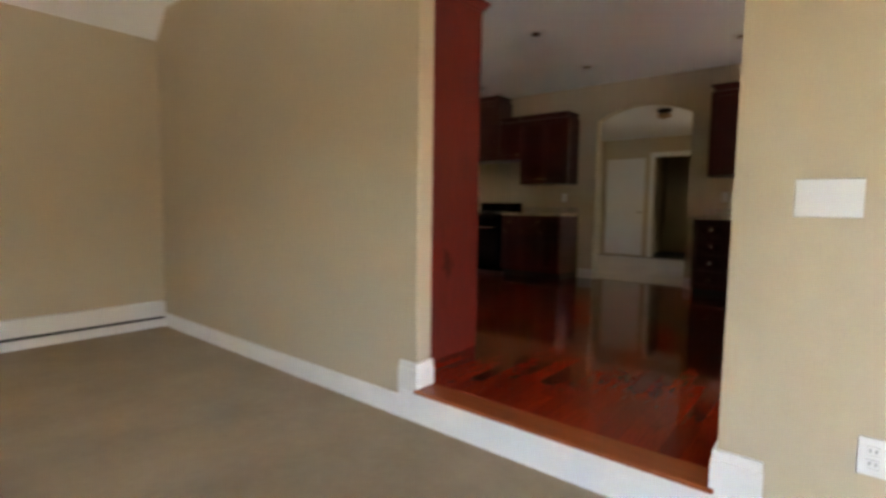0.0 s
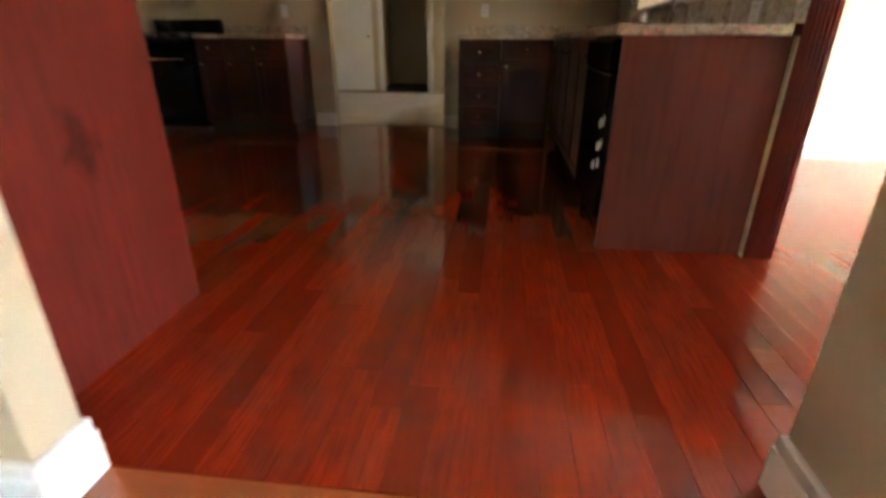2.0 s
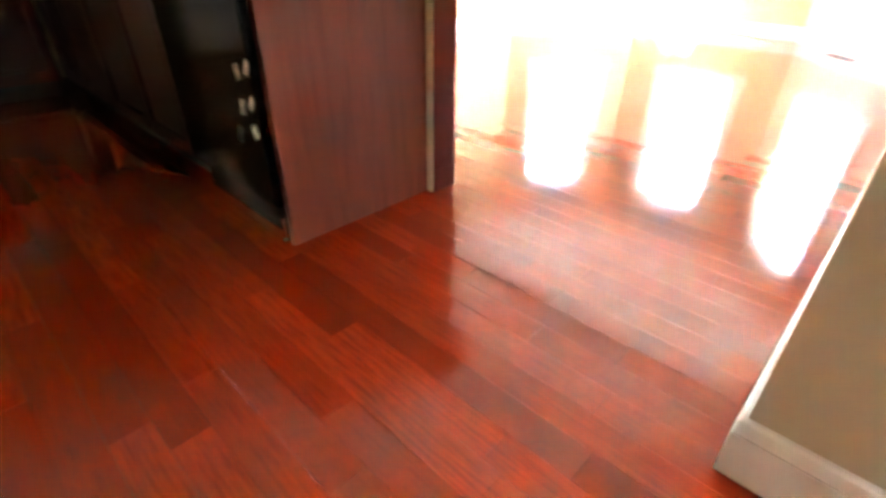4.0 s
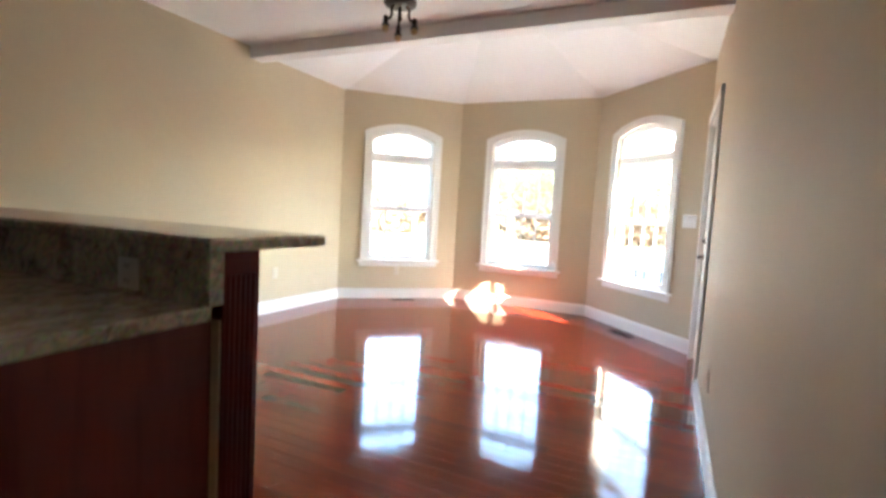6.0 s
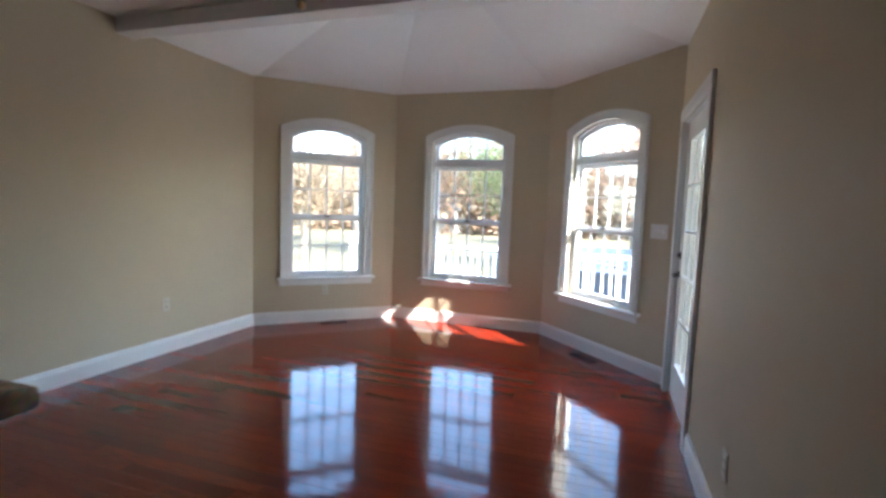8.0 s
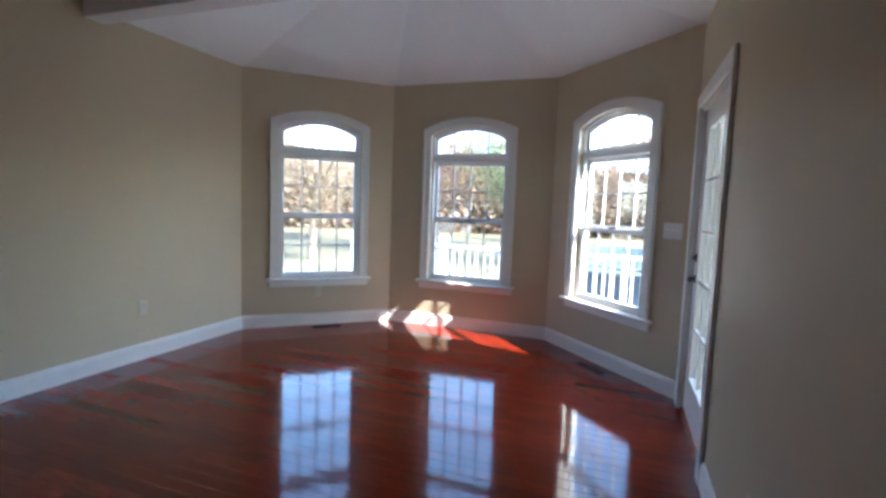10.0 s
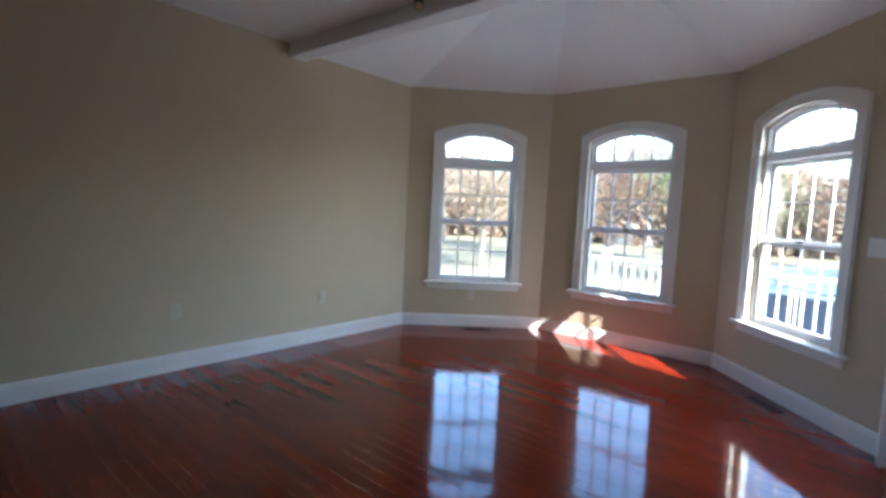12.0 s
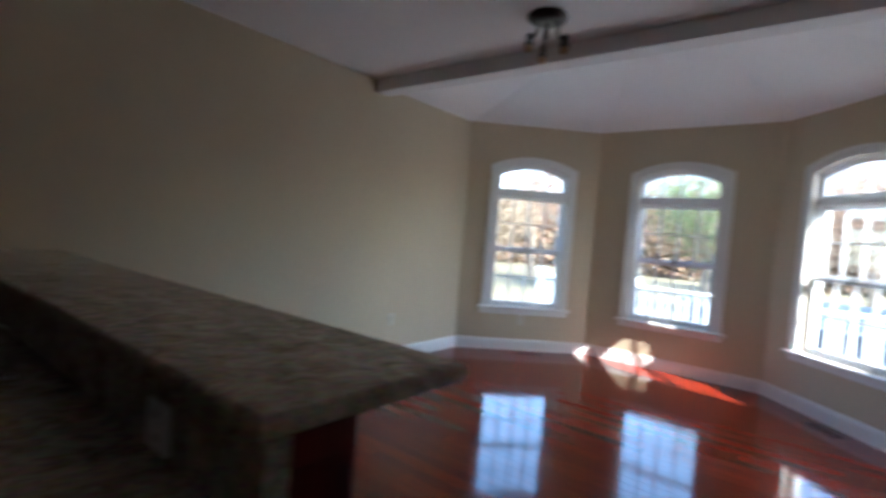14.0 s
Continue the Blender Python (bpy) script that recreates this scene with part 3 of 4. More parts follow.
def floor_vent(x, y, turn):
    t = new("floor_vent")
    t.matrix_world = pose(x, y, 0.0, 0, 0, turn)
    tagged(t, "dark brown louvred floor vent set in the boards", "vent", "floor vents")

    def sub(nm, bm, mat):
        ob = new(nm, mesh_of(nm, bm, mat))
        ob.parent = t
    f = bmesh.new()
    for a in ((-0.15, 0.15, -0.055, -0.04), (-0.15, 0.15, 0.04, 0.055), (-0.15, -0.135, -0.04, 0.04), (0.135, 0.15, -0.04, 0.04)):
        box(f, *a, 0.0005, 0.005)
    sub("frame", f, BRONZE)
    sub("backing", boxed(-0.135, 0.135, -0.04, 0.04, 0.0004, 0.0012), SLOT)
    for k in range(12):
        x0 = -0.125 + k * 0.0225
        sub("slat", boxed(x0, x0 + 0.008, -0.04, 0.04, 0.0012, 0.004), BRONZE)


floor_vent(6.66, 3.64, -46.8)
floor_vent(6.50, 0.88, 42.9)


# ---- kitchen cabinets ----
def fronted(t, m, w, h, name, knob=None):
    """A framed cabinet front of width w and height h at the pose m: x along it, -y towards the room, z up."""
    r = 0.055 if h > 0.2 else 0.03

    def put(bm):
        bmesh.ops.transform(bm, matrix=m, verts=bm.verts)
        return bm
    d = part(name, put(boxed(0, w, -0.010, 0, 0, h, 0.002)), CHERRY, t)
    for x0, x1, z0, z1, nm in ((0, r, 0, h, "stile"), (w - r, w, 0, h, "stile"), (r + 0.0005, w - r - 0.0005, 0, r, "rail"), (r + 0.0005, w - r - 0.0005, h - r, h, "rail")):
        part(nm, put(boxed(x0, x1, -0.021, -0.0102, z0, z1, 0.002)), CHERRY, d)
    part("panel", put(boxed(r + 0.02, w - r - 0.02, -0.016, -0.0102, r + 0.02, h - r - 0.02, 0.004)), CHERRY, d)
    if knob:
        k = lathe(bmesh.new(), 0, 0, [(0.005, 0), (0.005, 0.012), (0.014, 0.018), (0.012, 0.026)], 12)
        bmesh.ops.transform(k, matrix=m @ Matrix.Translation((knob[0], -0.0212, knob[1])) @ Matrix.Rotation(math.pi / 2, 4, "X"), verts=k.verts)
        part("handle", k, CHROME, d, "small nickel knob")
    return d


def shaker(t, x0, x1, y, z0, z1, mat, knob=None, name="door"):
    return fronted(t, Matrix.Translation((x0, y, z0)), x1 - x0, z1 - z0, name, (knob[0] - x0, knob[1] - z0) if knob else None)


def ring_moulding(pts, steps):
    """One stepped moulding round a plan outline; steps: (scale outwards in metres, z)."""
    bm = bmesh.new()
    c = Vector((sum(p[0] for p in pts) / len(pts), sum(p[1] for p in pts) / len(pts)))
    rings = []
    for o, z in steps:
        rings.append([bm.verts.new((x + o * (1 if x > c.x else -1), y + o * (1 if y > c.y else -1), z)) for x, y in pts])
    n = len(pts)
    for a, b in zip(rings, rings[1:]):
        for k in range(n):
            bm.faces.new((a[k], a[(k + 1) % n], b[(k + 1) % n], b[k]))
    bm.faces.new(rings[0][::-1])
    bm.faces.new(rings[-1])
    return bm


def crown_steps(z):
    return [(0.004, z), (0.008, z + 0.018), (0.018, z + 0.022), (0.030, z + 0.045), (0.040, z + 0.05), (0.042, z + 0.066)]


def crown(t, x0, x1, y0, y1, z, mat):
    pts = [(x0 + 0.042, y0), (x1 - 0.042, y0), (x1 - 0.042, y1 - 0.045), (x0 + 0.042, y1 - 0.045)]
    part("crown_moulding", ring_moulding(pts, crown_steps(z)), mat, t)


def wall_cabinet(x0, x1, z0, z1, doors, label, depth=0.33, back=BACK):
    t = thing("wall_cabinet", ((x0 + x1) / 2, back, z0), label, "cabinet", "kitchen wall cabinets")
    y = back - depth
    part("body", boxed(x0, x1, y, back - 0.003, z0, z1, 0.002), CHERRY, t)
    w = (x1 - x0) / doors
    for k in range(doors):
        a, b = x0 + k * w + 0.004, x0 + (k + 1) * w - 0.004
        shaker(t, a, b, y - 0.001, z0 + 0.004, z1 - 0.004, CHERRY, (b - 0.03 if k % 2 == 0 else a + 0.03, z0 + 0.07))
    crown(t, x0, x1, y - 0.02, back - 0.003, z1 + 0.001, CHERRY)
    return t


def base_cabinet(x0, x1, label, drawers=0, back=BACK, depth=0.60, doors=1):
    t = thing("base_cabinet", ((x0 + x1) / 2, back, 0), label, "cabinet", "kitchen base cabinets")
    y = back - depth
    part("body", boxed(x0, x1, y, back - 0.003, 0.10, 0.884, 0.002), CHERRY, t)
    part("toe_kick", boxed(x0 + 0.002, x1 - 0.002, y + 0.06, back - 0.003, 0.0, 0.10), SLOT, t)
    if drawers:
        h = (0.87 - 0.12) / drawers
        for k in range(drawers):
            z = 0.12 + k * h
            shaker(t, x0 + 0.004, x1 - 0.004, y - 0.001, z + 0.003, z + h - 0.003, CHERRY, ((x0 + x1) / 2, z + h / 2), "drawer_front")
    else:
        shaker(t, x0 + 0.004, x1 - 0.004, y - 0.001, 0.72, 0.872, CHERRY, ((x0 + x1) / 2, 0.80), "drawer_front")
        w = (x1 - x0) / doors
        for k in range(doors):
            shaker(t, x0 + k * w + 0.004, x0 + (k + 1) * w - 0.004, y - 0.001, 0.12, 0.712, CHERRY, (x0 + k * w + 0.05, 0.66))
    return t


DARKC = "dark cherry wall cabinet with panelled doors"
wall_cabinet(-2.0, -1.25, 1.335, 2.25, 2, DARKC + " on the back wall")
wall_cabinet(-2.36, -2.003, 1.70, 2.25, 1, "short dark cherry cabinet beside the range hood")
wall_cabinet(-3.19, -2.363, 1.70, 2.60, 2, "tall dark cherry cabinet over the range", depth=0.36)
wall_cabinet(0.475, 1.04, 1.385, 2.34, 1, DARKC + " beside the arch")
base_cabinet(-1.83, -1.22, "dark cherry base cabinet at the end of the counter", doors=2)
base_cabinet(-2.12, -1.833, "narrow dark cherry base cabinet beside the range")
base_cabinet(0.42, 0.80, "dark cherry base cabinet with four drawers", drawers=4)
base_cabinet(0.803, 1.26, "dark cherry base cabinet in the corner")


def prism(bm, pts, z0, z1):
    lo, hi = [bm.verts.new((x, y, z0)) for x, y in pts], [bm.verts.new((x, y, z1)) for x, y in pts]
    n = len(pts)
    for k in range(n):
        bm.faces.new((lo[k], lo[(k + 1) % n], hi[(k + 1) % n], hi[k]))
    bm.faces.new(lo[::-1])
    bm.faces.new(hi)
    return bm


def corner_cabinet():
    t = thing("corner_cabinet", (1.5, BACK, 1.385), "tall dark cherry corner cabinet with an angled door", "cabinet", "kitchen wall cabinets")
    pts = [(1.043, BACK - 0.003), (1.043, 4.46), (1.35, 4.17), (1.897, 4.17), (1.897, BACK - 0.003)]
    part("body", prism(bmesh.new(), pts, 1.385, 2.52), CHERRY, t)
    a, b = Vector((1.043, 4.46, 0)), Vector((1.35, 4.17, 0))
    d = (b - a).normalized()
    m = Matrix(((d.x, -d.y, 0, a.x), (d.y, d.x, 0, a.y), (0, 0, 1, 0), (0, 0, 0, 1)))
    fronted(t, m @ Matrix.Translation((0.005, -0.001, 1.39)), (b - a).length - 0.01, 1.125, "door", (0.03, 0.07))
    c = ring_moulding([(1.06, BACK - 0.05), (1.06, 4.475), (1.36, 4.19), (1.85, 4.19), (1.85, BACK - 0.05)], [(o * 0.9, z) for o, z in crown_steps(2.521)])
    part("crown_moulding", c, CHERRY, t)


corner_cabinet()


# fridge enclosure beside the opening
t = thing("fridge_enclosure", (-0.7, 0.5, 0), "tall red cherry fridge enclosure panel beside the opening, coloured as lit", "cabinet")
part("side_panel", boxed(-0.27, -0.245, TL + 0.002, 0.90, 0.0, 2.28, 0.002), KNOTTY, t, "broad red cherry side panel, coloured as lit")
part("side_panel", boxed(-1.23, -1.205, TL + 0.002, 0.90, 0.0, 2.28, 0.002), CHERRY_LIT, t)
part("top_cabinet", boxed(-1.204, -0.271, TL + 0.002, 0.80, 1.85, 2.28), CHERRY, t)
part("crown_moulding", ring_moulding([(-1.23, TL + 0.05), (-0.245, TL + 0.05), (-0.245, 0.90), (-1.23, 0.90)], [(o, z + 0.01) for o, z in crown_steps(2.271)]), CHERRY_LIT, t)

# range under the tall cabinet
t = thing("range", (-2.5, 4.45, 0), "black kitchen range with dark grates", "stove")
part("body", boxed(-2.88, -2.123, 4.15, BACK - 0.005, 0.06, 0.90, 0.006), BLACK, t)
part("plinth", boxed(-2.87, -2.133, 4.2, BACK - 0.005, 0.0, 0.06), SLOT, t)
part("oven_door", boxed(-2.86, -2.143, 4.115, 4.148, 0.22, 0.74, 0.008), BLACK, t)
part("control_panel", boxed(-2.86, -2.143, 4.12, 4.148, 0.76, 0.885, 0.006), BLACK, t)
part("handle", tube(bmesh.new(), [(-2.80, 4.08, 0.70), (-2.20, 4.08, 0.70)], 0.011), CHROME, t)
part("backguard", boxed(-2.87, -2.133, 4.70, 4.78, 0.901, 1.07, 0.01), BLACK, t)
for x in (-2.68, -2.32):
    for y in (4.32, 4.56):
        g = bmesh.new()
        for k in range(4):
            a = k * math.pi / 4
            tube(g, [(x - 0.1 * math.cos(a), y - 0.1 * math.sin(a), 0.935), (x + 0.1 * math.cos(a), y + 0.1 * math.sin(a), 0.935)], 0.006, 6)
        lathe(g, x, y, [(0.045, 0.901), (0.045, 0.915), (0.03, 0.922)], 14)
        part("burner_grate", g, SLOT, t)
for k in range(5):
    x = -2.75 + k * 0.125
    kb = lathe(bmesh.new(), 0, 0, [(0.018, 0), (0.016, 0.022), (0.012, 0.026)], 12)
    bmesh.ops.transform(kb, matrix=Matrix.Translation((x, 4.12, 0.825)) @ Matrix.Rotation(math.pi / 2, 4, "X"), verts=kb.verts)
    part("knob", kb, BLACK, t)


# counters
def slab(name, pts, z0, z1, label, splash=()):
    t = thing(name, (pts[0][0], pts[0][1], z0), label, "countertop")
    b = prism(bmesh.new(), pts, z0, z1)
    edges = [e for e in b.edges if abs(e.verts[0].co.z - e.verts[1].co.z) < 1e-4]
    bmesh.ops.bevel(b, geom=edges, offset=0.008, segments=3, affect="EDGES", profile=0.5)
    part("slab", b, GRANITE, t)
    for a in splash:
        part("splashback", boxed(*a, 0.003), GRANITE, t)
    return t


slab("countertop", [(-2.121, 4.155), (-1.195, 4.155), (-1.195, BACK - 0.003), (-2.121, BACK - 0.003)], 0.886, 0.925, "speckled beige granite counter beside the range", [(-2.121, -1.197, BACK - 0.024, BACK - 0.003, 0.926, 1.015)])
slab("countertop", [(0.40, 4.155), (1.255, 4.155), (1.255, 1.505), (1.879, 1.505), (1.879, BACK - 0.003), (0.40, BACK - 0.003)], 0.886, 0.925, "speckled beige granite counter running along the sink to the bar",
     [(0.402, 1.878, BACK - 0.024, BACK - 0.003, 0.926, 1.015), (1.862, 1.8785, 1.50, 4.018, 0.926, 1.063)])


# peninsula: end panel, dishwasher, sink units, half wall and raised bar
t = thing("peninsula_cabinet", (1.58, 1.55, 0), "dark cherry peninsula end panel with vertical grain", "cabinet")
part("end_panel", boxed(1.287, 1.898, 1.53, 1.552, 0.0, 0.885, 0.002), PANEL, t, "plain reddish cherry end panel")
part("scribe_strip", boxed(1.8985, 1.9038, 1.500, 1.529, 0.0, 0.885), PAINT, t, "thin pale strip at the panel's edge")
t = thing("base_cabinet", (1.58, 3.0, 0), "dark cherry sink base cabinet under the granite", "cabinet", "kitchen base cabinets")
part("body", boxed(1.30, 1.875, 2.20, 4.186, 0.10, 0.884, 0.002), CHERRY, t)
part("toe_kick", boxed(1.36, 1.87, 2.21, 4.186, 0.0, 0.10), SLOT, t)
for k in range(4):
    y0 = 2.21 + k * 0.49
    fronted(t, pose(1.299, y0 + 0.482, 0.12, 0, 0, -90), 0.478, 0.752, "door", (0.04 if k % 2 else 0.44, 0.68))

t = thing("dishwasher", (1.58, 1.88, 0), "glossy black built-in dishwasher beside the end panel", "dishwasher")
part("body", boxed(1.30, 1.86, 1.5535, 2.195, 0.09, 0.88), BLACK, t)
part("door", boxed(1.262, 1.299, 1.560, 2.188, 0.13, 0.745, 0.010), BLACK, t)
part("control_panel", boxed(1.255, 1.299, 1.560, 2.188, 0.752, 0.875, 0.012), BLACK, t)
part("toe_panel", boxed(1.31, 1.33, 1.560, 2.188, 0.0, 0.125, 0.003), BLACK, t)
part("edge_trim", boxed(1.266, 1.298, 2.189, 2.194, 0.13, 0.745), CHROME, t, "bright metal edge trim")
# white strips put where bright glints show on the black door
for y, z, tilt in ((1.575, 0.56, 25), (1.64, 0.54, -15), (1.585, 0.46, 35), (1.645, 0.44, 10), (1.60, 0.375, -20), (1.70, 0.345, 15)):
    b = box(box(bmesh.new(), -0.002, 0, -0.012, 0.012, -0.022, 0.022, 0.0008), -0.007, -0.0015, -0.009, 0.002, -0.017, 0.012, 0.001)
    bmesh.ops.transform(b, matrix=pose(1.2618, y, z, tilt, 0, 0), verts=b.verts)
    part("glint_strip", b, PLATE, t, "small white strip standing in for a glint")
part("vent", boxed(1.256, 1.262, 1.60, 1.72, 0.79, 0.83, 0.002), SLOT, t)
part("foot", lathe(bmesh.new(), 1.285, 1.575, [(0.014, 0.0), (0.014, 0.01), (0.006, 0.012), (0.006, 0.09)], 12), CHROME, t, "bright levelling foot")

# half wall carrying the bar
t = thing("bar_half_wall", (1.96, 2.5, 0), "cream half wall under the bar with a fluted cherry end post", "wall")
part("wall_core", boxed(1.8795, 2.018, 1.56, 4.018, 0.0, 1.063), PAINT, t)
p = bmesh.new()
box(p, 1.9045, 2.022, 1.494, 1.559, 0.0, 1.063, 0.002)
pst = part("end_post", p, CHERRY_LIT, t, "red cherry end post, coloured as lit")
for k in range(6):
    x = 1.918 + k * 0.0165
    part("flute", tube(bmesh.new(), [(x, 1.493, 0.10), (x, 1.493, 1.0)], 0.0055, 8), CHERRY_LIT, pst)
part("splash_end", boxed(1.862, 1.9035, 1.4925, 1.4995, 0.926, 1.063), GRANITE, t)


def bar_top(x0, x1, y0, y1, z0, z1, w=0.02):
    """The raised slab with its rounded edge band."""
    t = thing("bar_top", (x0, y0, z0), "raised speckled granite bar top with an overhang", "countertop")
    part("slab", boxed(x0 + w, x1 - w, y0 + w, y1 - w, z0, z1), GRANITE, t)
    b = bmesh.new()
    rings = []
    for o, z in ((0, z0), (w - 0.006, z0), (w - 0.001, z0 + 0.004), (w, z0 + 0.010), (w, z1 - 0.010), (w - 0.002, z1 - 0.004), (w - 0.007, z1), (0, z1)):
        k = w - o
        rings.append([b.verts.new((x, y, z)) for x, y in ((x0 + k, y0 + k), (x1 - k, y0 + k), (x1 - k, y1 - k), (x0 + k, y1 - k))])
    for p, q in zip(rings, rings[1:]):
        for k in range(4):
            b.faces.new((p[k], p[(k + 1) % 4], q[(k + 1) % 4], q[k]))
    part("edge_band", b, GRANITE, t, "rounded granite edge")


bar_top(1.835, 2.26, 1.462, 4.017, 1.064, 1.098)
t = tagged(solid("bar_baseboard", boxed(2.018, 2.034, 1.56, 4.018, 0.0, 0.13, 0.003), TRIM, "white baseboard under the bar", "baseboard"))


# sink, taps and soap
t = thing("sink", (1.55, 2.55, 0.92), "steel undermount kitchen sink", "sink")
b = bmesh.new()
for a in ((1.36, 1.38, 2.25, 2.95), (1.68, 1.70, 2.25, 2.95), (1.38, 1.68, 2.25, 2.27), (1.38, 1.68, 2.93, 2.95)):
    box(b, *a, 0.9252, 0.931, 0.002)
part("rim", b, CHROME, t)
part("bowl", boxed(1.38, 1.68, 2.27, 2.93, 0.9252, 0.9262), CHROME, t)
t = thing("faucet", (1.76, 2.54, 0.925), "brushed nickel gooseneck kitchen faucet", "faucet")
pts = [(1.74, 2.54, 0.95), (1.74, 2.54, 1.10)] + [(1.74 - 0.10 + 0.10 * math.cos(a), 2.54 + 0.01 * k, 1.10 + 0.11 * math.sin(a)) for k, a in enumerate([math.pi * j / 8 for j in range(1, 8)])] + [(1.545, 2.62, 1.07)]
smooth(part("spout", tube(bmesh.new(), pts, 0.012, 10), CHROME, t))
part("base", lathe(bmesh.new(), 1.74, 2.54, [(0.028, 0.926), (0.026, 0.94), (0.017, 0.95), (0.015, 0.985)], 16), CHROME, t)
part("handle", tube(bmesh.new(), [(1.74, 2.525, 0.965), (1.735, 2.48, 0.985), (1.73, 2.44, 1.0)], 0.006), CHROME, t)
t = thing("water_dispenser", (1.77, 2.38, 0.925), "small bent nickel filter tap beside the faucet", "faucet")
pts = [(1.77, 2.38, 0.93), (1.77, 2.38, 1.02)] + [(1.77 - 0.035 + 0.035 * math.cos(a), 2.38, 1.02 + 0.035 * math.sin(a)) for a in [math.pi * j / 6 for j in range(1, 7)]] + [(1.70, 2.38, 0.985)]
smooth(part("spout", tube(bmesh.new(), pts, 0.007, 8), CHROME, t))
part("base", lathe(bmesh.new(), 1.77, 2.38, [(0.02, 0.926), (0.018, 0.935), (0.009, 0.94)], 14), CHROME, t)
t = thing("soap_bottle", (1.725, 3.03, 0.925), "small soap bottle with white top and dark blue body", "bottle")
part("body", lathe(bmesh.new(), 1.725, 3.03, [(0.03, 0.926), (0.034, 0.935), (0.034, 0.975), (0.03, 0.985)], 18), SOAP, t)
part("cap", lathe(bmesh.new(), 1.725, 3.03, [(0.031, 0.986), (0.034, 1.0), (0.03, 1.03), (0.012, 1.045)], 18), PLATE, t, "rounded white cap")


# ---- ceiling fittings ----
def spot(x, y):
    t = thing("recessed_light", (x, y, CEIL_Z), "white recessed ceiling light, switched off", "ceiling light", "recessed lights")
    b = lathe(bmesh.new(), x, y, [(0.095, CEIL_Z - 0.008), (0.1, CEIL_Z - 0.001), (0.1, CEIL_Z - 0.0005)], 24)
    part("trim_ring", b, TRIM, t)
    part("baffle", lathe(bmesh.new(), x, y, [(0.07, CEIL_Z - 0.0105), (0.07, CEIL_Z - 0.0085)], 24), PLATE, t)
    part("bulb", lathe(bmesh.new(), x, y, [(0.02, CEIL_Z - 0.03), (0.045, CEIL_Z - 0.022), (0.05, CEIL_Z - 0.011)], 18), CHROME, t)


for x, y in ((-0.72, 2.50), (0.855, 3.75), (-0.77, 3.86), (-2.40, 3.95), (0.86, 2.52)):
    spot(x, y)

t = thing("chandelier", (4.19, 2.40, CEIL_Z), "dark bronze three-armed ceiling light with bare bulbs", "ceiling light")
part("canopy", lathe(bmesh.new(), 4.19, 2.40, [(0.04, 2.655), (0.085, 2.66), (0.115, 2.672), (0.122, 2.685), (0.118, 2.699)], 28), BRONZE, t)
for k in range(3):
    a = radians(35 + 120 * k)
    c, s_ = math.cos(a), math.sin(a)
    arm = tube(bmesh.new(), [(4.19 + c * r, 2.40 + s_ * r, z) for r, z in ((0.05, 2.662), (0.075, 2.63), (0.07, 2.59), (0.085, 2.555), (0.12, 2.545))], 0.010, 8)
    ao = part("arm", arm, BRONZE, t)
    part("socket", lathe(bmesh.new(), 4.19 + c * 0.12, 2.40 + s_ * 0.12, [(0.028, 2.495), (0.028, 2.505), (0.018, 2.515), (0.018, 2.56), (0.01, 2.566)], 14), BRONZE, ao)
    part("bulb", lathe(bmesh.new(), 4.19 + c * 0.12, 2.40 + s_ * 0.12, [(0.006, 2.452), (0.022, 2.462), (0.026, 2.478), (0.018, 2.494)], 14), BULB, ao, "bare amber bulb")
part("rod", lathe(bmesh.new(), 4.19, 2.40, [(0.012, 2.56), (0.02, 2.575), (0.012, 2.59), (0.012, 2.656)], 12), BRONZE, t)

# heater along the living room's side wall
t = thing("baseboard_heater", (-3.2, -2.5, CARPET_Z), "long white baseboard heater with a dark air slot", "heater")
part("cover", boxed(-3.248, -3.19, -4.9, -0.02, CARPET_Z + 0.10, CARPET_Z + 0.24, 0.006), TRIM, t)
part("slot", boxed(-3.247, -3.20, -4.89, -0.03, CARPET_Z + 0.075, CARPET_Z + 0.0995), SLOT, t)
part("lower_panel", boxed(-3.248, -3.185, -4.9, -0.02, CARPET_Z, CARPET_Z + 0.074, 0.004), TRIM, t)

# ---- hall behind the arch ----
HB = 8.85
solid("wall_hall_back", wall_mesh((1.2, HB), (-2.9, HB), -0.14, -0.02, 2.5, [(1.2 + 0.55, 1.2 + 1.36, -0.02, 2.10, 2.10)]), PAINT, "cream hall end wall", "wall")
solid("wall_hall_left", wall_mesh((-2.45, BACK + 0.14), (-2.45, HB), 0.14, -0.02, 2.5), PAINT, "cream hall side wall", "wall")
# small opening out of view, added for the hall's lamp
solid("wall_hall_right", wall_mesh((0.75, HB), (0.75, BACK + 0.14), 0.14, -0.02, 2.5, [(1.8, 2.1, 1.4, 2.05, 2.05)]), PAINT, "cream hall wall with an added unseen opening", "wall")
solid("ceiling_hall", boxed(-2.6, 0.9, BACK + 0.14, HB + 0.1, 2.5, 2.58), CEIL, "white hall ceiling", "ceiling")
hf = solid("floor_hall", boxed(-2.6, 0.9, BACK, HB, -0.06, -0.006), GROUT, "pale tiled hall floor", "floor")
solid("closet_shell", box(box(box(boxed(-1.7, -0.2, 10.8, 10.9, -0.1, 2.5), -1.75, -1.65, HB + 0.14, 10.8, -0.1, 2.5), -0.25, -0.15, HB + 0.14, 10.8, -0.1, 2.5), -1.7, -0.2, HB + 0.14, 10.9, 2.5, 2.55), PAINT, "unlit room behind the hall doorway", "wall")
solid("floor_closet", boxed(-1.7, -0.2, HB, 10.8, -0.06, -0.004), SLOT, "dark floor behind the hall doorway", "floor")
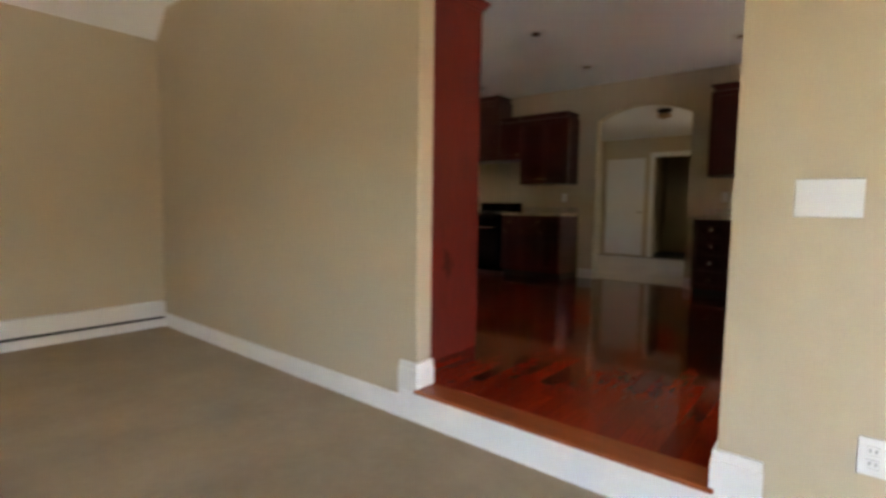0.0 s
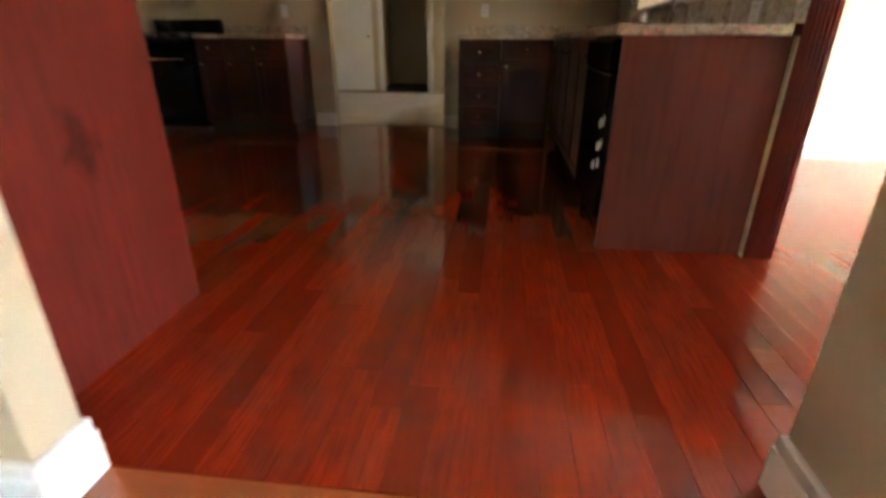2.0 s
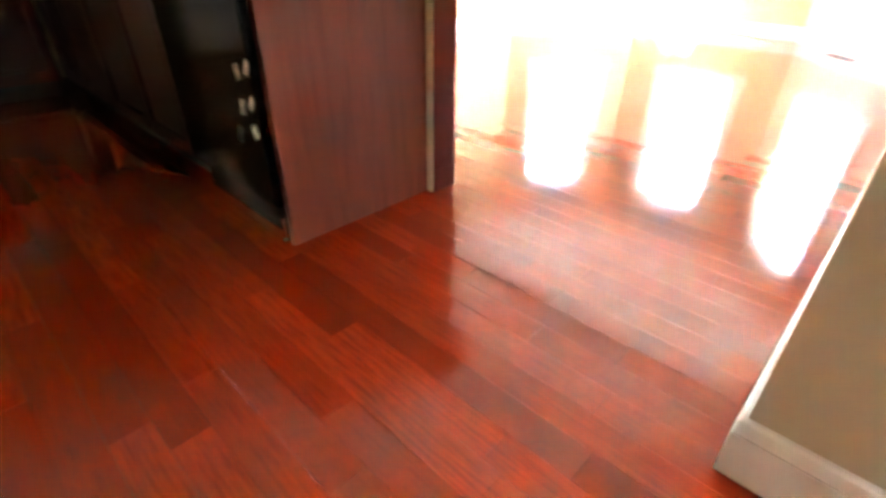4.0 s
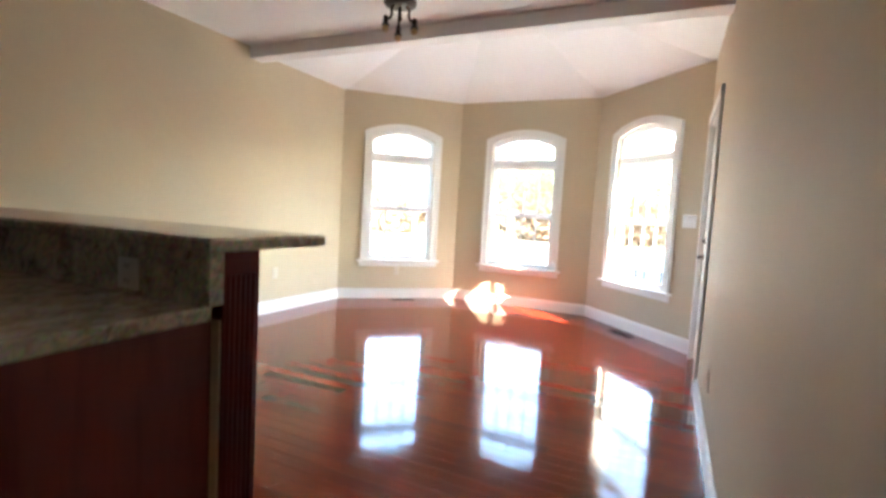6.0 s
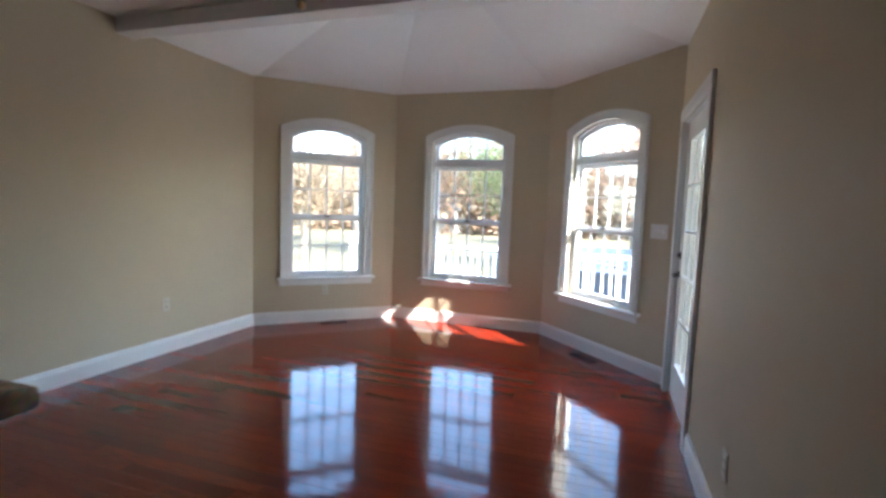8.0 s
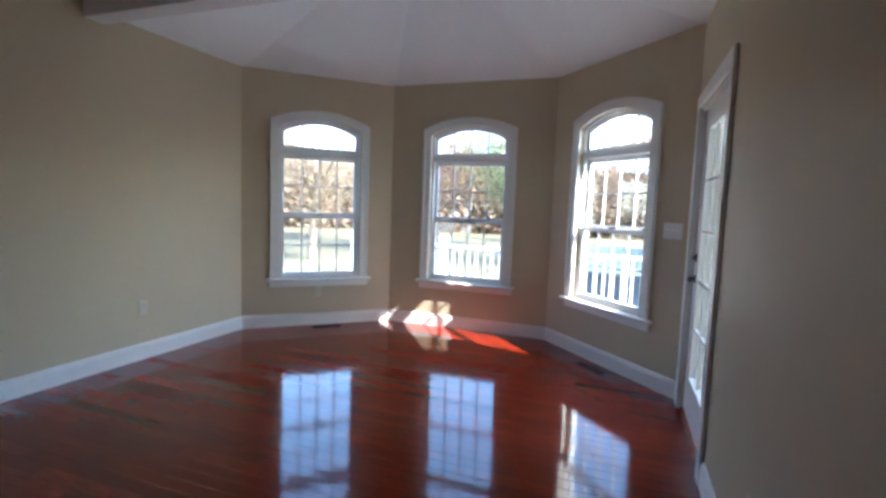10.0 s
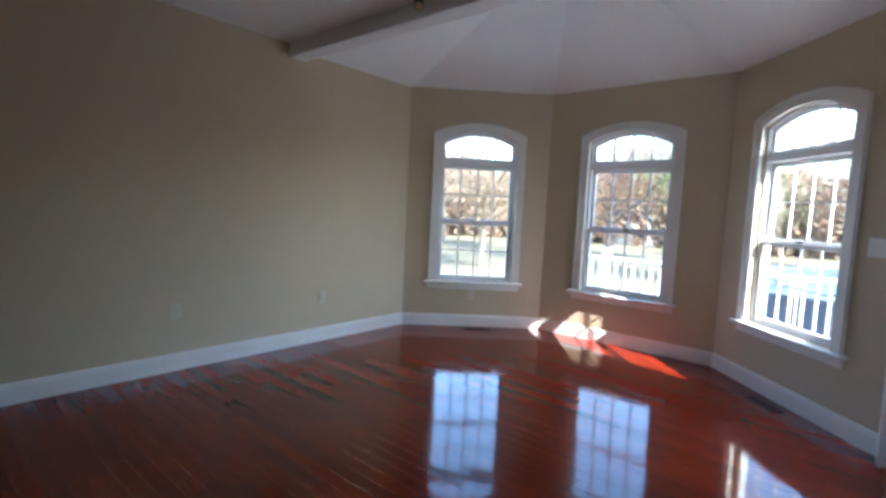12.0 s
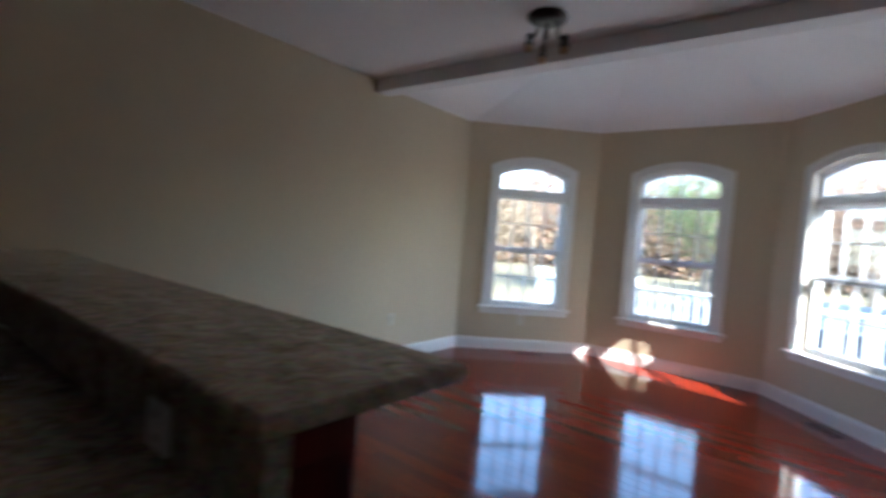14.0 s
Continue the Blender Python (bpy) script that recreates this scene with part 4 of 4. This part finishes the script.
t = thing("door_2", (-0.95, HB, 0), "white door casing round a dark open doorway", "door", kind="structure")
part("casing", box(box(box(bmesh.new(), -1.45, -1.362, HB - 0.022, HB, 0, 2.10, 0.004), -0.548, -0.46, HB - 0.022, HB, 0, 2.10, 0.004), -1.45, -0.46, HB - 0.024, HB, 2.102, 2.19, 0.004), TRIM, t)
for z in (0.25, 1.05, 1.85):
    part("hinge", boxed(-1.361, -1.35, HB + 0.004, HB + 0.04, z - 0.05, z + 0.05, 0.003), CHROME, t)
t = thing("door_3", (-1.9, HB, 0), "white panelled hall door, closed", "door", kind="structure")
leaf = part("door_leaf", boxed(-2.36, -1.56, HB - 0.04, HB - 0.002, 0.03, 2.08, 0.003), TRIM, t)
for x0, x1 in ((-2.26, -2.0), (-1.92, -1.66)):
    for z0, z1 in ((0.25, 0.95), (1.1, 1.9)):
        part("panel", boxed(x0, x1, HB - 0.048, HB - 0.039, z0, z1, 0.004), TRIM, leaf)
kn = lathe(bmesh.new(), 0, 0, [(0.025, 0), (0.022, 0.008), (0.01, 0.012), (0.01, 0.03), (0.026, 0.04), (0.022, 0.06)], 14)
bmesh.ops.transform(kn, matrix=Matrix.Translation((-1.62, HB - 0.04, 0.95)) @ Matrix.Rotation(math.pi / 2, 4, "X"), verts=kn.verts)
part("door_handle", kn, CHROME, leaf, "nickel door knob")
t = thing("hall_light", (-0.45, 6.0, 2.5), "small dark ceiling light in the hall", "ceiling light")
part("canopy", lathe(bmesh.new(), -0.45, 6.0, [(0.05, 2.44), (0.1, 2.46), (0.11, 2.499)], 20), BRONZE, t)
part("shade", lathe(bmesh.new(), -0.45, 6.0, [(0.02, 2.36), (0.09, 2.385), (0.1, 2.42), (0.06, 2.4385)], 20), BULB, t)


# ---- outdoors ----
GZ = -1.0
g = bmesh.new()
N = 24
grid = [[g.verts.new((-60 + 260 * i / N, -130 + 260 * j / N, GZ + (0.25 * noise.noise((i * 0.7, j * 0.7, 0)) if i + j else 0) - (0.0))) for j in range(N + 1)] for i in range(N + 1)]
for i in range(N):
    for j in range(N):
        g.faces.new((grid[i][j], grid[i + 1][j], grid[i + 1][j + 1], grid[i][j + 1]))
solid("ground", g, GRASS, "dry yellow-green autumn lawn", "lawn")
far = bmesh.new()
bmesh.ops.create_grid(far, x_segments=1, y_segments=1, size=3000, matrix=Matrix.Translation((0, 0, GZ - 0.4)))
solid("ground_far", far, GRASS, "distant autumn fields", "ground")

DZ = -0.18
dk = solid("deck", boxed(4.8, 9.75, -5.0, 5.2, DZ - 0.25, DZ - 0.03), DECKWOOD, "grey wooden deck outside the bay", "deck")


# unseen roof added to keep sun off the door and trim the bay's patch
t = thing("sun_blocker", (6.4, -1.3, DZ), "unseen roof on a white post, added to block part of the sun", "porch roof")
r = prism(bmesh.new(), [(4.78, -3.5), (5.53, -3.5), (5.53, -0.25), (8.2, -0.25), (8.2, -0.02), (4.78, -0.02)], 2.78, 2.9)
part("roof", r, ROOFING, t)
part("post", boxed(4.95, 5.07, -3.42, -3.30, DZ, 2.779, 0.006), RAILWHITE, t)


def railing(p0, p1, label):
    a, b = Vector((*p0, 0)), Vector((*p1, 0))
    ln = (b - a).length
    ang = math.degrees(math.atan2(b.y - a.y, b.x - a.x))
    t = thing("deck_railing", (a.x, a.y, DZ - 0.03), label, "railing", "deck railings")
    m = Matrix.Translation((a.x, a.y, 0)) @ Matrix.Rotation(radians(ang), 4, "Z")

    def sub(nm, bm):
        bmesh.ops.transform(bm, matrix=m, verts=bm.verts)
        part(nm, bm, RAILWHITE, t)
    sub("top_rail", boxed(0, ln, -0.045, 0.045, DZ + 0.86, DZ + 0.91, 0.008))
    sub("bottom_rail", boxed(0, ln, -0.025, 0.025, DZ + 0.06, DZ + 0.11, 0.005))
    n = max(1, round(ln / 1.8))
    for k in range(n + 1):
        x = ln * k / n
        pb = boxed(x - 0.055, x + 0.055, -0.055, 0.055, DZ - 0.03, DZ + 1.0, 0.006)
        prism(pb, [(x - 0.07, -0.07), (x + 0.07, -0.07), (x + 0.07, 0.07), (x - 0.07, 0.07)], DZ + 1.0, DZ + 1.04)
        sub("post", pb)
    for k in range(int(ln / 0.13)):
        x = 0.13 * (k + 0.5)
        sub("baluster", boxed(x - 0.018, x + 0.018, -0.018, 0.018, DZ + 0.11, DZ + 0.86))


railing((9.65, -4.9), (9.65, 5.05), "white vinyl deck railing with square balusters")

t = thing("swimming_pool", (14.0, 0.2, GZ), "round above-ground pool with white wall and blue water", "pool")
part("wall", lathe(bmesh.new(), 14.0, 0.2, [(3.2, GZ - 0.1), (3.2, 0.28), (3.32, 0.30), (3.32, 0.34), (3.05, 0.35), (3.05, 0.2)], 48), POOLWALL, t)
part("water", lathe(bmesh.new(), 14.0, 0.2, [(3.04, 0.16), (3.04, 0.21)], 48), POOLBLUE, t)

t = thing("neighbour_house", (47, 15.5, GZ), "pale house with a dark roof beyond the trees", "house")
part("wall", boxed(45, 49, 13.9, 17.1, GZ - 0.3, 1.2), SIDING, t)
r = bmesh.new()
va = [r.verts.new(p) for p in ((44.6, 13.5, 1.2), (49.4, 13.5, 1.2), (49.4, 17.5, 1.2), (44.6, 17.5, 1.2), (44.6, 15.5, 3.2), (49.4, 15.5, 3.2))]
for f in ((0, 1, 5, 4), (2, 3, 4, 5), (0, 4, 3), (1, 2, 5), (0, 3, 2, 1)):
    r.faces.new([va[k] for k in f])
part("roof", r, ROOFING, t)
for y in (14.7, 16.3):
    part("window", boxed(44.93, 44.99, y - 0.4, y + 0.4, -0.3, 0.8), SLOT, t)


def tree(x, y, height, spread, leaf, label, n=1300, seed=0):
    rng = random.Random(seed)
    t = thing("tree", (x, y, GZ), label, "tree", "garden trees")
    tr = bmesh.new()
    lean = Vector((rng.uniform(-0.4, 0.4), rng.uniform(-0.4, 0.4), 0))
    tube(tr, [(x + lean.x * k, y + lean.y * k, GZ - 0.2 + height * 0.8 * k) for k in (0, 0.3, 0.6, 1)], height * 0.022, 8, 0.25)
    tips = []
    for k in range(16):
        a, h0 = rng.uniform(0, 6.283), rng.uniform(0.25, 0.75)
        st = Vector((x, y, GZ + height * 0.8 * h0)) + lean * h0
        ln = spread * rng.uniform(0.55, 1.0) * (1.15 - 0.6 * h0)
        en = st + Vector((math.cos(a) * ln, math.sin(a) * ln, ln * rng.uniform(0.35, 0.9)))
        md = (st + en) / 2 + Vector((0, 0, -0.1 * ln))
        tube(tr, [st, md, en], height * 0.008, 5, 0.3)
        tips += [st.lerp(en, f) for f in (0.5, 0.75, 1.0)]
    tips += [Vector((x, y, GZ + height * f)) + lean for f in (0.8, 0.88, 0.95)]
    part("trunk", tr, BARK, t)
    vs, fs = [], []
    for k in range(n):
        c = rng.choice(tips) + Vector((rng.gauss(0, 1), rng.gauss(0, 1), rng.gauss(0, 0.8))) * spread * 0.17
        s = rng.uniform(0.04, 0.085) * height / 9
        u = Vector((rng.gauss(0, 1), rng.gauss(0, 1), rng.gauss(0, 1))).normalized()
        w = u.orthogonal().normalized() * s * 0.7
        u *= s
        i = len(vs)
        vs += [c - u, c + w, c + u, c - w]
        fs.append((i, i + 1, i + 2, i + 3))
    me = bpy.data.meshes.new("crown")
    me.from_pydata([tuple(v) for v in vs], [], fs)
    me.materials.append(leaf)
    ob = new("crown", me)
    ob.parent = t
    ob.matrix_parent_inverse = Matrix.Translation(t.location).inverted()


spots = [(19, 12.5, 9, 3.2, LEAF_Y, "yellow autumn maple on the lawn"), (24, 9, 11, 3.8, LEAF_O, "orange autumn oak on the lawn"), (22.5, 4.6, 9, 3.6, LEAF_G, "dark green tree behind the pool"),
         (28, 15, 12, 4, LEAF_O, "orange autumn oak at the wood's edge"), (30, 5.5, 12, 4, LEAF_Y, "yellow autumn tree at the wood's edge"), (21, -1.5, 10, 3.6, LEAF_O, "orange autumn tree behind the pool"),
         (27, -7, 12, 4.2, LEAF_G, "green tree behind the deck"), (20, -9, 10, 3.6, LEAF_Y, "yellow autumn tree behind the deck"), (30, 24, 13, 4.5, LEAF_O, "orange autumn tree at the wood's edge"),
         (19, 22, 10, 3.8, LEAF_Y, "yellow autumn tree at the wood's edge"), (35, -1, 13, 4.5, LEAF_O, "tall orange tree at the wood's edge")]
for k, (x, y, h, sp, lf, lab) in enumerate(spots):
    tree(x, y, h * 0.85, sp * 0.95, lf, lab, 8000, 10 + k)
# a far wood closing the view
rng = random.Random(5)
vs, fs = [], []
for k in range(90000):
    a = rng.uniform(-0.9, 1.35)
    d = rng.uniform(46, 62)
    hgt = 6.3 + 2.2 * noise.noise((a * 7, d * 0.05, 0)) + 1.2 * noise.noise((a * 25, 3, 0))
    c = Vector((math.cos(a) * d, math.sin(a) * d, GZ + max(0.2, hgt) * rng.random() ** 0.8))
    u = Vector((rng.gauss(0, 1), rng.gauss(0, 1), rng.gauss(0, 1))).normalized() * rng.uniform(0.16, 0.4)
    w = u.orthogonal().normalized() * u.length * 0.7
    i = len(vs)
    vs += [tuple(c - u), tuple(c + w), tuple(c + u), tuple(c - w)]
    fs.append((i, i + 1, i + 2, i + 3))
for nm, mat, part_of in (("far_wood", LEAF_O, 0), ("far_wood", LEAF_Y, 1)):
    me = bpy.data.meshes.new(nm)
    me.from_pydata([p for q in fs[part_of::2] for p in [vs[k] for k in q]], [], [tuple(range(4 * k, 4 * k + 4)) for k in range(len(fs[part_of::2]))])
    me.materials.append(mat)
    tagged(new(nm, me), "distant orange and yellow autumn wood", "woods", "", "stuff")


# ---- floor pieces ----
def floor_boards():
    """Boards run along y; those nearest the walk are objects of their own under the floor, the rest one joined sheet."""
    host = bpy.data.objects["floor"]
    W, G = 0.083, 0.0007
    rng = random.Random(3)
    lens = (0.45, 0.6, 0.8, 1.0, 1.25)
    shared = {}
    jv, jf = [], []

    def far_edge(x):
        if x < 2.0:
            return BACK + 0.02
        if x < C1[0] - 0.02:
            return FAR + 0.02
        return C1[1] - (x - C1[0]) * (C1[1] - C2[1]) / (C2[0] - C1[0]) + 0.05

    def near_edge(x):
        if JL - 0.05 <= x <= JR:
            return 0.131
        if x < JL:
            return TL - 0.01
        if x < C4[0] - 0.02:
            return TR - 0.02
        return C4[1] + (x - C4[0]) * (C3[1] - C4[1]) / (C3[0] - C4[0]) - 0.05

    x = -3.2
    count = 0
    while x < C2[0] + 0.05:
        y = near_edge(x + W / 2) - rng.uniform(0, 0.0)
        end = far_edge(x + W / 2)
        first = True
        while y < end - 0.02:
            ln = rng.choice(lens) * (rng.uniform(0.3, 1.0) if first else 1.0)
            ln = round(ln / 0.05) * 0.05 + 0.05
            first = False
            if end - y - ln < 0.2:
                ln = end - y
            tilt = rng.uniform(-0.0006, 0.0006)          # boards lie a little out of true
            near = -0.25 < x < 2.9 and y < 2.6
            if near and count < 298:
                key = round(ln, 3)
                if key not in shared:
                    b = boxed(0, W - G, 0, ln - G, -0.012, 0.0)
                    top = [e for e in b.edges if all(v.co.z > -0.001 for v in e.verts)]
                    bmesh.ops.bevel(b, geom=top, offset=0.0005, segments=1, affect="EDGES")
                    shared[key] = mesh_of("floor_board", b, PLANK)
                ob = new("floor_board", shared[key])
                ob.location = (x, y, 0)
                ob.rotation_euler[1] = tilt
                ob.parent = host
                count += 1
            else:
                i = len(jv)
                x1, y1, e = x + W - G, y + ln - G, 0.0005
                jv += [(x, y, -0.012), (x1, y, -0.012), (x1, y1, -0.012), (x, y1, -0.012), (x, y, -e), (x1, y, -e - tilt * W), (x1, y1, -e - tilt * W), (x, y1, -e),
                       (x + e, y + e, 0), (x1 - e, y + e, -tilt * W), (x1 - e, y1 - e, -tilt * W), (x + e, y1 - e, 0)]
                for a, b in ((0, 4), (4, 8)):
                    jf += [tuple(i + k for k in (a + j, a + (j + 1) % 4, b + (j + 1) % 4, b + j)) for j in range(4)]
                jf.append((i + 8, i + 9, i + 10, i + 11))
            y += ln
        x += W
    me = bpy.data.meshes.new("floor_boards")
    me.from_pydata(jv, [], jf)
    me.materials.append(PLANKS)
    ob = new("floor_boards", me)
    ob.parent = host
    tagged(ob, "glossy red cherry floor boards", kind="stuff")


def hall_tiles():
    host = bpy.data.objects["floor_hall"]
    b = boxed(0.003, 0.327, 0.003, 0.327, -0.006, 0.0)
    bmesh.ops.bevel(b, geom=[e for e in b.edges if all(v.co.z > -0.001 for v in e.verts)], offset=0.002, segments=1, affect="EDGES")
    me = mesh_of("floor_tile", b, TILE)
    for i in range(10):
        for j in range(11):
            ob = new("floor_tile", me)
            ob.location = (-2.45 + i * 0.33, BACK + 0.13 + j * 0.33, 0)
            ob.parent = host


def deck_boards():
    host = bpy.data.objects["deck"]
    me = mesh_of("deck_board", boxed(0, 0.136, -5.0, 5.2, DZ - 0.03, DZ, 0.004), DECKWOOD)
    for i in range(35):
        ob = new("deck_board", me)
        ob.location = (4.81 + i * 0.141, 0, 0)
        ob.parent = host


floor_boards()
hall_tiles()
deck_boards()
